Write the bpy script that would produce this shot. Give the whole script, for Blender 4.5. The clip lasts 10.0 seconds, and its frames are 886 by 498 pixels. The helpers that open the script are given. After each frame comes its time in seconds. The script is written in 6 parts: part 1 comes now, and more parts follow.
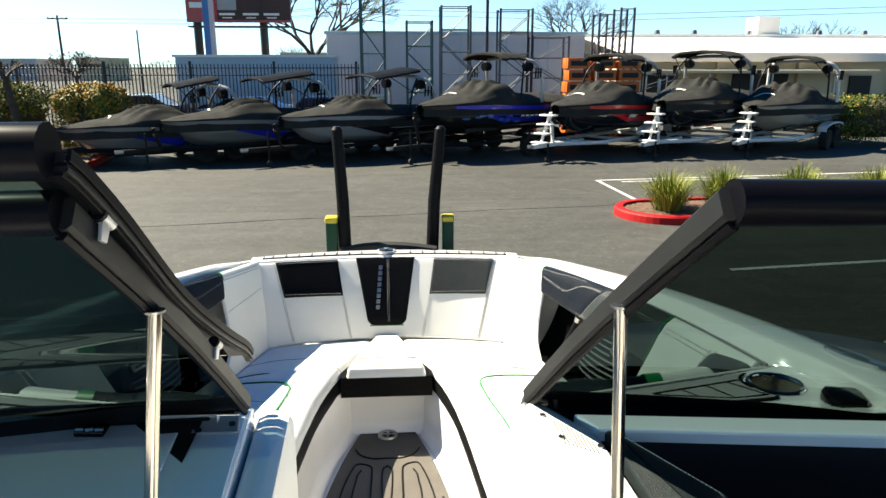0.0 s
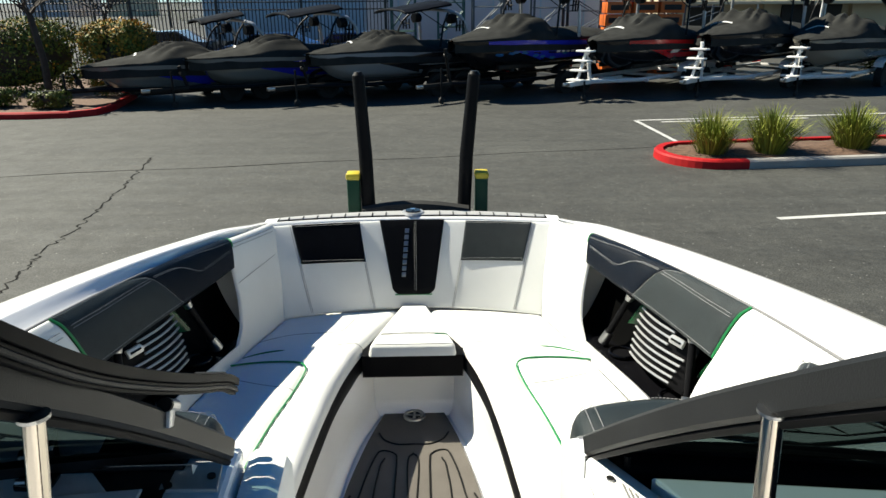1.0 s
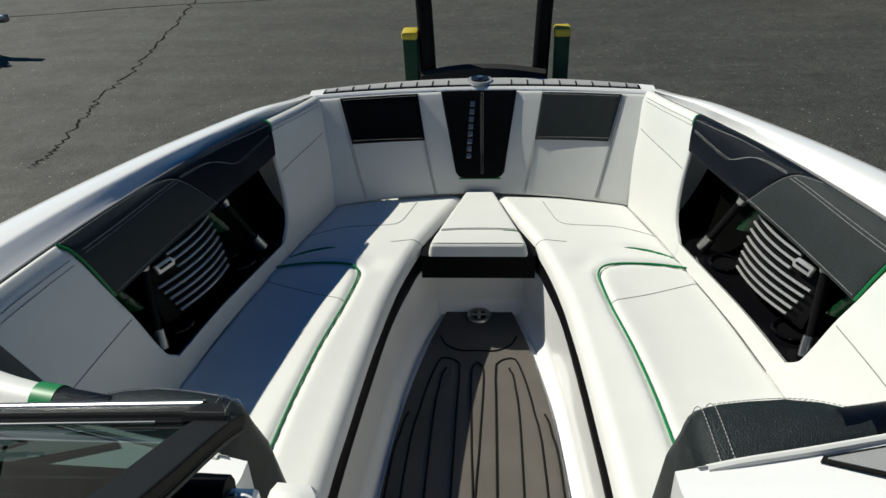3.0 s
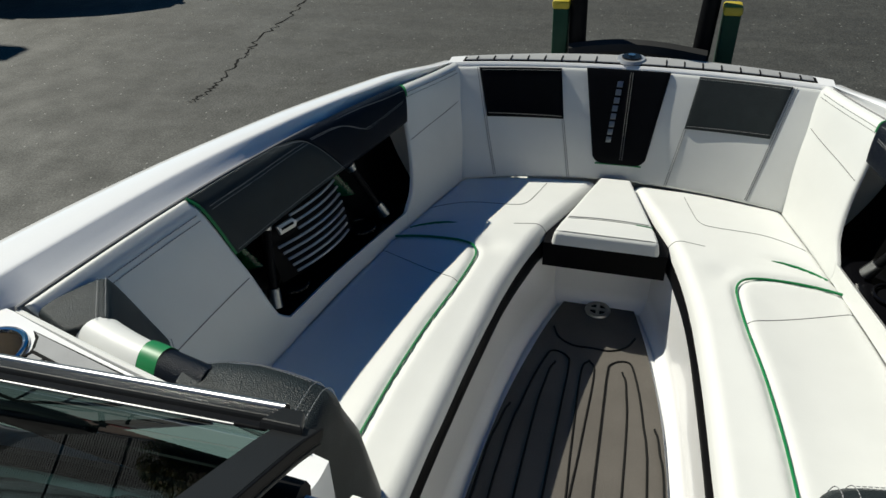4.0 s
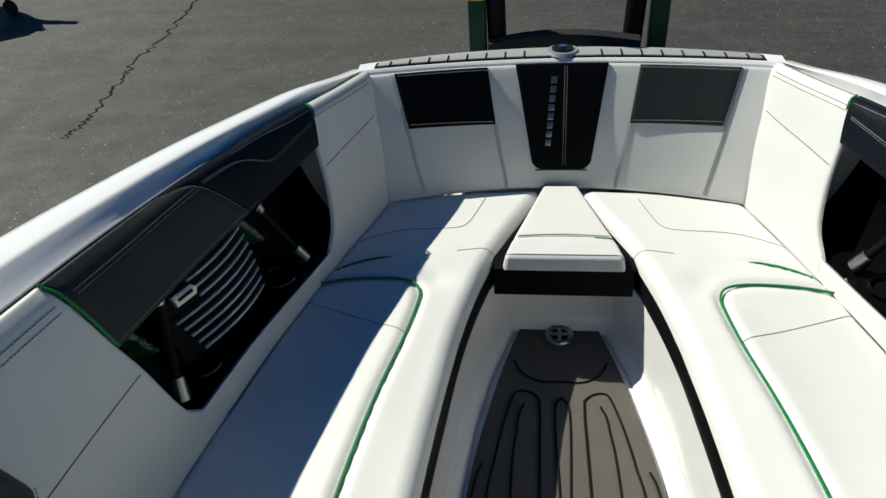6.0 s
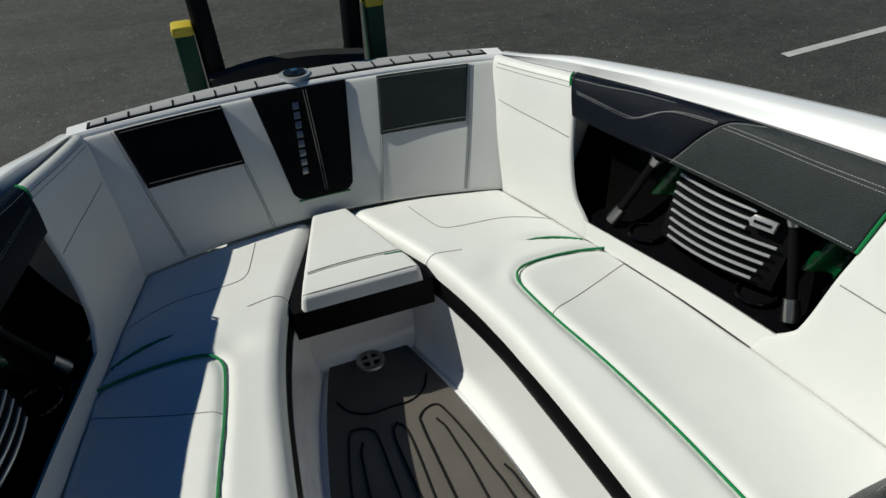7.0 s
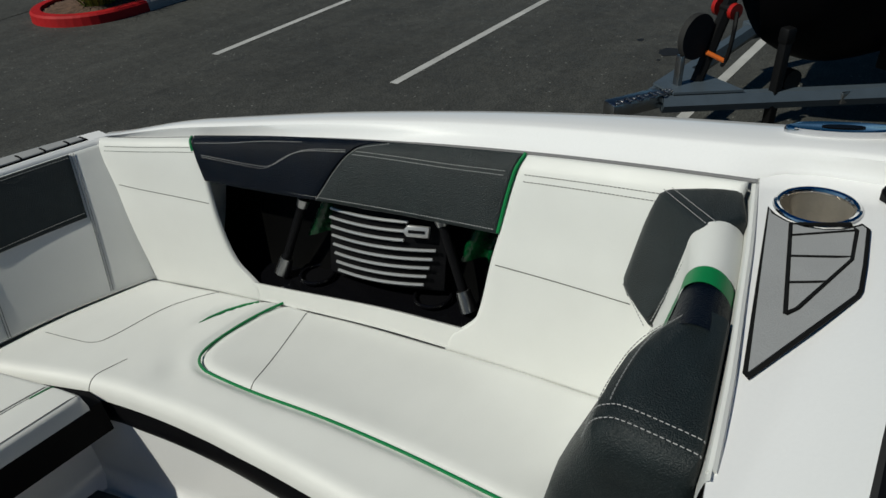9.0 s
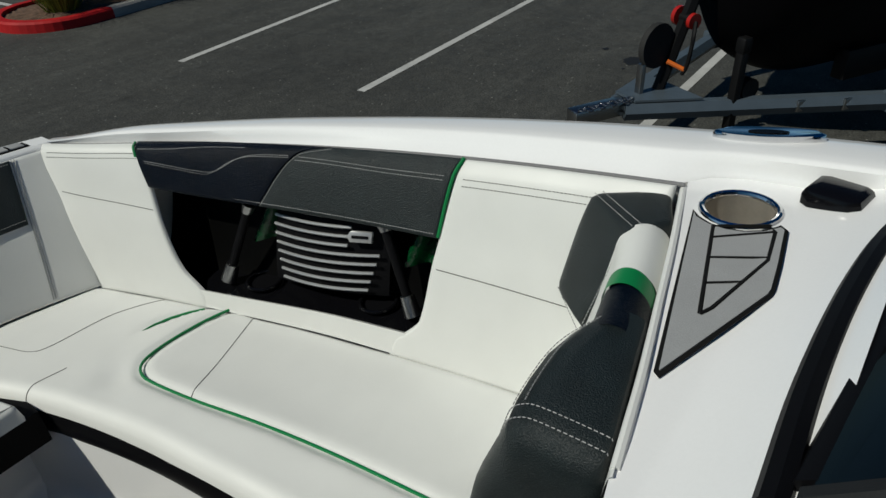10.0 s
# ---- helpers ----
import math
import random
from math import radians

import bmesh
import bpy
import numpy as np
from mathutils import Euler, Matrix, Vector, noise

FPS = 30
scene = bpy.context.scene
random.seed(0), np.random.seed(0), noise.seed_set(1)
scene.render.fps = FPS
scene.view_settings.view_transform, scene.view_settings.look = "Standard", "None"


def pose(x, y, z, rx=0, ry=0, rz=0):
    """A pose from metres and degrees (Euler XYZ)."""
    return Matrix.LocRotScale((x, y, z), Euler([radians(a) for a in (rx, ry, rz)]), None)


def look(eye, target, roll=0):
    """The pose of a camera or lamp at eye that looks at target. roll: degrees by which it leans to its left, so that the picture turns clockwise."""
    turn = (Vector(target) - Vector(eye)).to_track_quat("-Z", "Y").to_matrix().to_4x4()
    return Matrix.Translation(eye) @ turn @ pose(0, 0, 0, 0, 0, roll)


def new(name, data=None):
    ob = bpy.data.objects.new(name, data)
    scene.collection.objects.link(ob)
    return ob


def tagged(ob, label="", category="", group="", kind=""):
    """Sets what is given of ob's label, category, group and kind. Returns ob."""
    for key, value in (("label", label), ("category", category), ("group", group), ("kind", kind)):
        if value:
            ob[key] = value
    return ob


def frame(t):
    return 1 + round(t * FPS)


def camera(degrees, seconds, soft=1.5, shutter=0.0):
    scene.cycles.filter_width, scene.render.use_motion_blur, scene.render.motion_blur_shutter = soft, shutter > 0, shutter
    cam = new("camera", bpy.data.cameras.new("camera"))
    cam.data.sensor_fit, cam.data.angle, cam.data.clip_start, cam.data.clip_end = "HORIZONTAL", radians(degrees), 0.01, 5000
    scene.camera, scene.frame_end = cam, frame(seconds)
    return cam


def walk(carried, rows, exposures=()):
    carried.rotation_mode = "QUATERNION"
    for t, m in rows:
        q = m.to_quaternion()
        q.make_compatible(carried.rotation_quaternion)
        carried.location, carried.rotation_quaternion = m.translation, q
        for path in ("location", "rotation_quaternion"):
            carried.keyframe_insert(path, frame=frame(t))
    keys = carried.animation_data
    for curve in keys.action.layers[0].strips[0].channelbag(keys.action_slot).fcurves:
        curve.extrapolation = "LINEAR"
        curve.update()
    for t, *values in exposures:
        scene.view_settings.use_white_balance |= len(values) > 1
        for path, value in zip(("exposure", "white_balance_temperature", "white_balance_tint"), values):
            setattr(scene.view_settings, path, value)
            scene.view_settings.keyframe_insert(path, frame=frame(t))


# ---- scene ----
cam = camera(65.7, 10.0)
PATH = [
    (0, (0.0826, -0.1932, 2.7051), (0.2039, 1.7352, 2.1886), 0.02),
    (0.5, (0.1038, 0.0003, 2.7118), (0.1895, 1.9104, 2.1252), -0.30),
    (1, (0.0922, 0.1524, 2.7182), (0.1231, 2.0303, 2.0310), -0.41),
    (1.5, (0.0787, 0.2851, 2.7354), (0.0736, 2.1267, 1.9552), -1.09),
    (2, (0.0697, 0.3994, 2.7491), (0.0232, 2.2010, 1.8819), -3.69),
    (2.2, (0.0674, 0.4302, 2.7467), (0.0077, 2.2113, 1.8389), -3.93),
    (3.3, (0.0804, 0.6108, 2.7554), (-0.1501, 2.2164, 1.5854), -3.17),
    (3.5, (0.0778, 0.6296, 2.7537), (-0.2178, 2.2129, 1.5681), -3.84),
    (4, (0.0799, 0.6865, 2.7644), (-0.4331, 2.2035, 1.5662), -3.59),
    (4.5, (0.0965, 0.7235, 2.7455), (-0.5822, 2.1761, 1.5501), -3.60),
    (5, (0.0860, 0.7992, 2.7271), (-0.6376, 2.2249, 1.5256), -4.45),
    (5.5, (0.0277, 0.8684, 2.7095), (-0.5629, 2.3504, 1.5034), -5.28),
    (5.7, (-0.0039, 0.9201, 2.6812), (-0.4847, 2.4403, 1.4738), -5.34),
    (6.8, (-0.2203, 1.0686, 2.6281), (0.1568, 2.6161, 1.4186), -3.12),
    (7, (-0.2270, 1.0876, 2.6262), (0.2789, 2.6020, 1.4218), -3.18),
    (7.5, (-0.1804, 1.1171, 2.6063), (0.6546, 2.4971, 1.4238), -3.66),
    (8, (-0.1594, 1.1365, 2.5989), (0.8909, 2.3825, 1.4395), -3.66),
    (8.5, (-0.1611, 1.1363, 2.5854), (1.0134, 2.2926, 1.4524), -3.51),
    (9, (-0.1527, 1.1138, 2.5730), (1.1165, 2.1833, 1.4571), -3.72),
    (9.5, (-0.1492, 1.0773, 2.5855), (1.1728, 2.0938, 1.4814), -3.31),
    (10, (-0.1143, 1.0505, 2.5661), (1.2092, 2.0697, 1.4662), -2.68),
]
walk(cam, [(t, look(eye, target, roll)) for t, eye, target, roll in PATH],
     [(0, 1.82, 7700, 5), (1.0, 1.17, 7100, 3), (2.0, 0.5, 6750, 3), (3.0, 0.05, 6700, 3), (3.5, 0.05, 6700, 3), (4.5, 0.17, 6700, 3), (5.7, 0.24, 6700, 3), (7.5, -0.42, 6550, 2), (10.0, -0.58, 6550, 2)])

# ---- world, sun ----
SUN_TO = Vector((-0.612, 0.296, 0.733)).normalized()
world = bpy.data.worlds.new("sky")
scene.world = world
world.use_nodes = True
wn = world.node_tree
sky = wn.nodes.new("ShaderNodeTexSky")
sky.sky_type = "NISHITA"
sky.sun_disc = False
sky.dust_density, sky.ozone_density, sky.air_density = 0.5, 3.0, 0.5
sky.sun_elevation = math.asin(SUN_TO.z)
sky.sun_rotation = math.atan2(SUN_TO.x, SUN_TO.y)
tintmix = wn.nodes.new("ShaderNodeMix")
tintmix.data_type, tintmix.blend_type = "RGBA", "MULTIPLY"
tintmix.inputs[0].default_value = 1.0
gen = wn.nodes.new("ShaderNodeTexCoord")
sep = wn.nodes.new("ShaderNodeSeparateXYZ")
ramp = wn.nodes.new("ShaderNodeValToRGB")
wn.links.new(gen.outputs["Generated"], sep.inputs[0])
wn.links.new(sep.outputs["Z"], ramp.inputs[0])
ramp.color_ramp.interpolation = "EASE"
ramp.color_ramp.elements[0].position, ramp.color_ramp.elements[0].color = 0.0, (0.60, 0.78, 0.86, 1)
ramp.color_ramp.elements[1].position, ramp.color_ramp.elements[1].color = 1.0, (0.0, 0.42, 0.92, 1)
for at_, col in ((0.16, (0.70, 0.84, 0.82, 1)), (0.34, (0.14, 0.36, 0.40, 1)), (0.6, (0.0, 0.29, 0.52, 1))):
    ramp.color_ramp.elements.new(at_).color = col
wn.links.new(ramp.outputs[0], tintmix.inputs[7])
wn.links.new(sky.outputs[0], tintmix.inputs[6])
wn.links.new(tintmix.outputs[2], wn.nodes["Background"].inputs[0])
wn.nodes["Background"].inputs[1].default_value = 0.10
sun = new("sun", bpy.data.lights.new("sun", "SUN"))
sun.data.energy, sun.data.angle, sun.data.color = 5.0, radians(0.53), (1.0, 0.95, 0.88)
sun.matrix_world = look((0, 0, 30), Vector((0, 0, 30)) - SUN_TO)


# ---- materials ----
def mat(name, color, rough=0.5, metal=0.0, vary=0.12, scale=8.0, bump=0.0, bscale=200.0, coat=0.0, color2=None, spec=0.5, island=0.0):
    """Two scales of colour variation, roughness variation and a fine relief."""
    m = bpy.data.materials.new(name)
    m.use_nodes = True
    t = m.node_tree
    b = t.nodes["Principled BSDF"]
    tc = t.nodes.new("ShaderNodeTexCoord")
    n1, n2 = t.nodes.new("ShaderNodeTexNoise"), t.nodes.new("ShaderNodeTexNoise")
    n1.inputs["Scale"].default_value, n1.inputs["Detail"].default_value = scale, 5
    n2.inputs["Scale"].default_value, n2.inputs["Detail"].default_value = bscale, 3
    for n in (n1, n2):
        t.links.new(tc.outputs["Object"], n.inputs["Vector"])
    ramp = t.nodes.new("ShaderNodeMapRange")
    ramp.inputs[1].default_value, ramp.inputs[2].default_value = 0.3, 0.7
    t.links.new(n1.outputs[0], ramp.inputs[0])
    mix = t.nodes.new("ShaderNodeMix")
    mix.data_type = "RGBA"
    c = Vector(color)
    c2 = Vector(color2) if color2 else c * (1 - vary)
    mix.inputs[6].default_value = (*c, 1)
    mix.inputs[7].default_value = (*c2, 1)
    t.links.new(ramp.outputs[0], mix.inputs[0])
    mix2 = t.nodes.new("ShaderNodeMix")
    mix2.data_type, mix2.blend_type = "RGBA", "MULTIPLY"
    mix2.inputs[0].default_value = min(1.0, vary * 1.5)
    t.links.new(mix.outputs[2], mix2.inputs[6])
    t.links.new(n2.outputs[0], mix2.inputs[7])
    last = mix2.outputs[2]
    if island:
        geo = t.nodes.new("ShaderNodeNewGeometry")
        hsv = t.nodes.new("ShaderNodeHueSaturation")
        mr = t.nodes.new("ShaderNodeMapRange")
        mr.inputs[3].default_value, mr.inputs[4].default_value = 1 - island, 1 + island
        t.links.new(geo.outputs["Random Per Island"], mr.inputs[0])
        t.links.new(mr.outputs[0], hsv.inputs["Value"])
        t.links.new(last, hsv.inputs["Color"])
        last = hsv.outputs[0]
    t.links.new(last, b.inputs["Base Color"])
    rr = t.nodes.new("ShaderNodeMapRange")
    rr.inputs[3].default_value, rr.inputs[4].default_value = max(0.02, rough * 0.85), min(1, rough * 1.15)
    t.links.new(n1.outputs[0], rr.inputs[0])
    t.links.new(rr.outputs[0], b.inputs["Roughness"])
    b.inputs["Metallic"].default_value = metal
    b.inputs["Specular IOR Level"].default_value = spec
    b.inputs["Coat Weight"].default_value = coat
    b.inputs["Coat Roughness"].default_value = 0.05
    if bump:
        bp = t.nodes.new("ShaderNodeBump")
        bp.inputs["Strength"].default_value, bp.inputs["Distance"].default_value = bump, 0.002
        t.links.new(n2.outputs[0], bp.inputs["Height"])
        t.links.new(bp.outputs[0], b.inputs["Normal"])
    return m


GEL = mat("white_gelcoat", (0.86, 0.86, 0.86), 0.16, coat=0.5, vary=0.03, scale=3)
VINYL = mat("white_vinyl", (0.71, 0.715, 0.69), 0.45, vary=0.05, scale=7, bump=0.16, bscale=800)
# teal cast in this base colour stands in for reflected blue sky
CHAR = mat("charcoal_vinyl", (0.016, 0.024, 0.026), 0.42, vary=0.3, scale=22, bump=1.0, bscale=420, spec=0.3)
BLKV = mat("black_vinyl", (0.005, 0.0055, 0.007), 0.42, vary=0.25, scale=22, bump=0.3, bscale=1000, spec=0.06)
VOID = mat("deep_black_moulding", (0.002, 0.002, 0.002), 0.4, vary=0.1, spec=0.04)
HELM = mat("dark_navy_helm", (0.0022, 0.0026, 0.006), 0.35, vary=0.2, scale=10, bump=0.3, bscale=500, spec=0.03)
# part of the blue here is sky reflection put into the colour
NAVY = mat("black_navy_vinyl", (0.0018, 0.0050, 0.0125), 0.36, vary=0.3, scale=22, bump=0.9, bscale=420, spec=0.11)
BLACK = mat("black_trim", (0.005, 0.005, 0.006), 0.5, vary=0.2, spec=0.08)
GLOSS = mat("black_gloss", (0.004, 0.004, 0.005), 0.15, vary=0.1, spec=0.2)
GREEN = mat("green_piping", (0.005, 0.20, 0.055), 0.45, vary=0.1)
CHROME = mat("polished_steel", (0.75, 0.75, 0.76), 0.12, metal=1.0, vary=0.05)
# steel coloured darker and browner, standing in for dark surroundings it would reflect
STEELDIM = mat("polished_steel_darkened", (0.42, 0.38, 0.33), 0.14, metal=1.0, vary=0.05)
CUPW = mat("polished_cup_wall", (0.50, 0.46, 0.40), 0.25, metal=0.65, vary=0.1, scale=40)
SILVER = mat("satin_silver", (0.50, 0.50, 0.50), 0.3, metal=0.5, vary=0.06)
BRUSH = mat("brushed_silver", (0.36, 0.36, 0.36), 0.3, metal=1.0, vary=0.08)
FRAME = mat("grey_anodised_frame", (0.017, 0.018, 0.019), 0.45, metal=0.1, spec=0.18, vary=0.15, bump=0.15, bscale=600)
RAILB = mat("black_rail", (0.004, 0.004, 0.006), 0.3, vary=0.1, spec=0.06)
TRIMG = mat("grey_rubber_trim", (0.20, 0.20, 0.205), 0.5, vary=0.1)
THREAD = mat("grey_thread", (0.34, 0.34, 0.34), 0.7)
LINING = mat("green_lining", (0.004, 0.11, 0.03), 0.25, vary=0.6, scale=30, spec=0.4)
SEAM = mat("grey_seam", (0.22, 0.22, 0.21), 0.7)
MAT_EVA = mat("grey_foam_mat", (0.108, 0.096, 0.083), 0.8, vary=0.18, scale=5, bump=0.6, bscale=300)
GROOVE = mat("black_foam_groove", (0.006, 0.006, 0.006), 0.8, spec=0.15)
PADG = mat("light_foam_pad", (0.33, 0.335, 0.34), 0.75, vary=0.1, scale=12, bump=0.4, bscale=400)
YELLOW = mat("yellow_cap", (0.55, 0.43, 0.03), 0.5)
POSTG = mat("green_post", (0.006, 0.050, 0.024), 0.5, spec=0.25)


def glass(name, tint, gloss=0.35):
    m = bpy.data.materials.new(name)
    m.use_nodes = True
    t = m.node_tree
    t.nodes.remove(t.nodes["Principled BSDF"])
    tr, gl, mx, lw, pw, ma = (t.nodes.new(k) for k in ("ShaderNodeBsdfTransparent", "ShaderNodeBsdfGlossy", "ShaderNodeMixShader", "ShaderNodeLayerWeight", "ShaderNodeMath", "ShaderNodeMath"))
    tr.inputs[0].default_value = (*tint, 1)
    gl.inputs["Roughness"].default_value = 0.02
    lw.inputs["Blend"].default_value = 0.5
    pw.operation, ma.operation = "POWER", "MULTIPLY_ADD"
    pw.inputs[1].default_value = 4.0
    ma.inputs[1].default_value, ma.inputs[2].default_value = gloss, 0.03
    t.links.new(lw.outputs["Facing"], pw.inputs[0])
    t.links.new(pw.outputs[0], ma.inputs[0])
    t.links.new(ma.outputs[0], mx.inputs[0])
    t.links.new(tr.outputs[0], mx.inputs[1])
    t.links.new(gl.outputs[0], mx.inputs[2])
    t.links.new(mx.outputs[0], t.nodes["Material Output"].inputs[0])
    return m


TINT = glass("tinted_glass", (0.060, 0.090, 0.085))
# same glass for the folded pane, tint paler to suggest the sky it reflects
TEALGL = glass("tinted_glass_skylit", (0.12, 0.185, 0.175), 0.9)


# ---- mesh helpers ----
def aft(v):
    """From the cockpit's own drawing axes to the boat's: skewed, slightly lowered towards the stern."""
    x, y, z = v[0] + 0.042 * (2.9 - v[1]), v[1] - 0.06 * v[0] * sstep(2.2, 1.4, v[1]), v[2]
    return Vector((0.9749 * x - 0.0022 * y - 0.0113 * z, -0.0309 * x + 0.9998 * y + 0.028 * z - 0.0558, 0.0091 * x + 0.0455 * y + 0.941 * z - 0.0362))


def part(name, bm, material, parent=None, label="", smooth=True, warp=None):
    if warp:
        for v in bm.verts:
            v.co = warp(v.co)
    bmesh.ops.recalc_face_normals(bm, faces=bm.faces)
    me = bpy.data.meshes.new(name)
    bm.to_mesh(me)
    bm.free()
    me.materials.append(material)
    if smooth:
        me.shade_smooth()
        me.set_sharp_from_angle(angle=radians(38))
    ob = new(name, me)
    ob.parent = parent
    if label:
        ob["label"] = label
    return ob


def thing(name, label, category, group="", at=None):
    e = new(name)
    if at is not None:
        e.matrix_world = at
    return tagged(e, label, category, group)


def grid(fn, nu, nv, bm=None, closed_u=False):
    bm = bm or bmesh.new()
    vs = [[bm.verts.new(fn(i / nu, j / nv)) for j in range(nv + 1)] for i in range(nu + (0 if closed_u else 1))]
    n = len(vs)
    for i in range(nu):
        for j in range(nv):
            bm.faces.new((vs[i][j], vs[(i + 1) % n][j], vs[(i + 1) % n][j + 1], vs[i][j + 1]))
    return bm


def slab(fn, nu, nv, thick, rim=0.012, bm=None):
    """A padded sheet: the surface fn(u, v) raised by thick, with rounded rims and a back."""
    bm = bm or bmesh.new()

    def normal(u, v):
        e = 1e-3
        a = Vector(fn(min(u + e, 1), v)) - Vector(fn(max(u - e, 0), v))
        b = Vector(fn(u, min(v + e, 1))) - Vector(fn(u, max(v - e, 0)))
        return a.cross(b).normalized()

    def steps(n, length):
        k = min(0.3, rim / max(length, 1e-4))
        return [(0, 0), (k * 0.15, 0.6), (k * 0.5, 0.9), (k, 1)] + [(k + (1 - 2 * k) * i / n, 1) for i in range(1, n)] + [(1 - k, 1), (1 - k * 0.5, 0.9), (1 - k * 0.15, 0.6), (1, 0)]
    lu = (Vector(fn(1, 0.5)) - Vector(fn(0, 0.5))).length
    lv = (Vector(fn(0.5, 1)) - Vector(fn(0.5, 0))).length
    su, sv = steps(nu, lu), steps(nv, lv)
    top = [[bm.verts.new(Vector(fn(u, v)) + normal(u, v) * thick * min(hu, hv)) for v, hv in sv] for u, hu in su]
    for i in range(len(su) - 1):
        for j in range(len(sv) - 1):
            bm.faces.new((top[i][j], top[i + 1][j], top[i + 1][j + 1], top[i][j + 1]))
    return bm


def tube(points, r, n=8, bm=None, cap=True):
    bm = bm or bmesh.new()
    ps = [Vector(p) for p in points]
    rings, side = [], None
    for i, p in enumerate(ps):
        d = (ps[min(i + 1, len(ps) - 1)] - ps[max(i - 1, 0)]).normalized()
        ref = Vector((0, 0, 1)) if abs(d.z) < 0.95 else Vector((1, 0, 0))
        a = d.cross(ref).normalized()
        if side is not None and a.dot(side) < 0:
            a = -a
        side = a
        b = d.cross(a).normalized()
        rr = r[i] if isinstance(r, (list, tuple)) else r
        rings.append([bm.verts.new(p + (a * math.cos(k * math.tau / n) + b * math.sin(k * math.tau / n)) * rr) for k in range(n)])
    for q, w in zip(rings, rings[1:]):
        for k in range(n):
            bm.faces.new((q[k], q[(k + 1) % n], w[(k + 1) % n], w[k]))
    if cap:
        bm.faces.new(rings[0][::-1])
        bm.faces.new(rings[-1])
    return bm


def smooth_path(points, n=40):
    """Catmull-Rom through the points."""
    ps = [Vector(p) for p in points]
    ps = [2 * ps[0] - ps[1]] + ps + [2 * ps[-1] - ps[-2]]
    out, segs = [], len(ps) - 3
    for k in range(n + 1):
        s = k / n * segs
        i = min(int(s), segs - 1)
        f = s - i
        a, b, c, d = ps[i:i + 4]
        out.append(0.5 * (2 * b + (c - a) * f + (2 * a - 5 * b + 4 * c - d) * f * f + (3 * b - a - 3 * c + d) * f ** 3))
    return out


def stitch(points, r=0.0012, step=0.0075):
    """Short thread stitches along a line."""
    bm = bmesh.new()
    pts = [Vector(p) for p in points]
    total = sum((q - p).length for p, q in zip(pts, pts[1:]))
    n = max(2, int(total / step))
    def at(d):
        for p, q in zip(pts, pts[1:]):
            l = (q - p).length
            if d <= l or q is pts[-1]:
                return p.lerp(q, min(1, d / max(l, 1e-6)))
            d -= l
    for k in range(n):
        tube([at(k * total / n), at((k + 0.66) * total / n)], r, 4, bm)
    return bm


def box(x0, x1, y0, y1, z0, z1, bev=0.0, bm=None, m=None):
    bm = bm or bmesh.new()
    vs = bmesh.ops.create_cube(bm, size=1)["verts"]
    for v in vs:
        v.co = Vector(((x0 + x1) / 2 + v.co.x * (x1 - x0), (y0 + y1) / 2 + v.co.y * (y1 - y0), (z0 + z1) / 2 + v.co.z * (z1 - z0)))
    if bev:
        es = list({e for v in vs for e in v.link_edges})
        r = bmesh.ops.bevel(bm, geom=es, offset=bev, segments=2, affect="EDGES", profile=0.5)
        vs = list({v for f in r["faces"] for v in f.verts} | {v for v in vs if v.is_valid})
    if m is not None:
        for v in {w for v in vs if v.is_valid for f in v.link_faces for w in f.verts}:
            v.co = m @ v.co
    return bm


def bar(path, w, h, bm=None):
    """A rectangular bar swept along a path in an upright plane: w across the boat, h at right angles to the path."""
    bm = bm or bmesh.new()
    rows = []
    for i, p in enumerate(path):
        d = (path[min(i + 1, len(path) - 1)] - path[max(i - 1, 0)]).normalized()
        x = Vector((1, 0, 0))
        n = x.cross(d).normalized()
        c = 0.2 * min(w, h)
        sec = [(-w / 2, -h / 2 + c), (-w / 2 + c, -h / 2), (w / 2 - c, -h / 2), (w / 2, -h / 2 + c), (w / 2, h / 2 - c), (w / 2 - c, h / 2), (-w / 2 + c, h / 2), (-w / 2, h / 2 - c)]
        rows.append([bm.verts.new(p + x * a + n * b) for a, b in sec])
    for p, q in zip(rows, rows[1:]):
        for k in range(8):
            bm.faces.new((p[k], p[(k + 1) % 8], q[(k + 1) % 8], q[k]))
    bm.faces.new(rows[0][::-1])
    bm.faces.new(rows[-1])
    return bm


def prism(poly, z0, z1, bev=0.0, bm=None, fn=None):
    """An upright prism over a polygon; fn moves its points afterwards."""
    bm = bm or bmesh.new()
    a = [bm.verts.new((x, y, z0)) for x, y in poly]
    b = [bm.verts.new((x, y, z1)) for x, y in poly]
    n = len(poly)
    bm.faces.new(a[::-1])
    top = bm.faces.new(b)
    for i in range(n):
        bm.faces.new((a[i], a[(i + 1) % n], b[(i + 1) % n], b[i]))
    if bev:
        bmesh.ops.bevel(bm, geom=list(top.edges), offset=bev, segments=2, affect="EDGES", profile=0.5)
    if fn:
        for v in bm.verts:
            v.co = fn(v.co)
    return bm


def disc(c, r, h, n=24, bm=None, axis=(0, 0, 1), r2=None):
    bm = bm or bmesh.new()
    c, ax = Vector(c), Vector(axis).normalized()
    q = ax.to_track_quat("Z", "Y")
    ring = lambda rr, z: [bm.verts.new(c + q @ Vector((math.cos(k * math.tau / n) * rr, math.sin(k * math.tau / n) * rr, z))) for k in range(n)]
    a, b = ring(r, 0), ring(r if r2 is None else r2, h)
    for k in range(n):
        bm.faces.new((a[k], a[(k + 1) % n], b[(k + 1) % n], b[k]))
    bm.faces.new(a[::-1])
    bm.faces.new(b)
    return bm


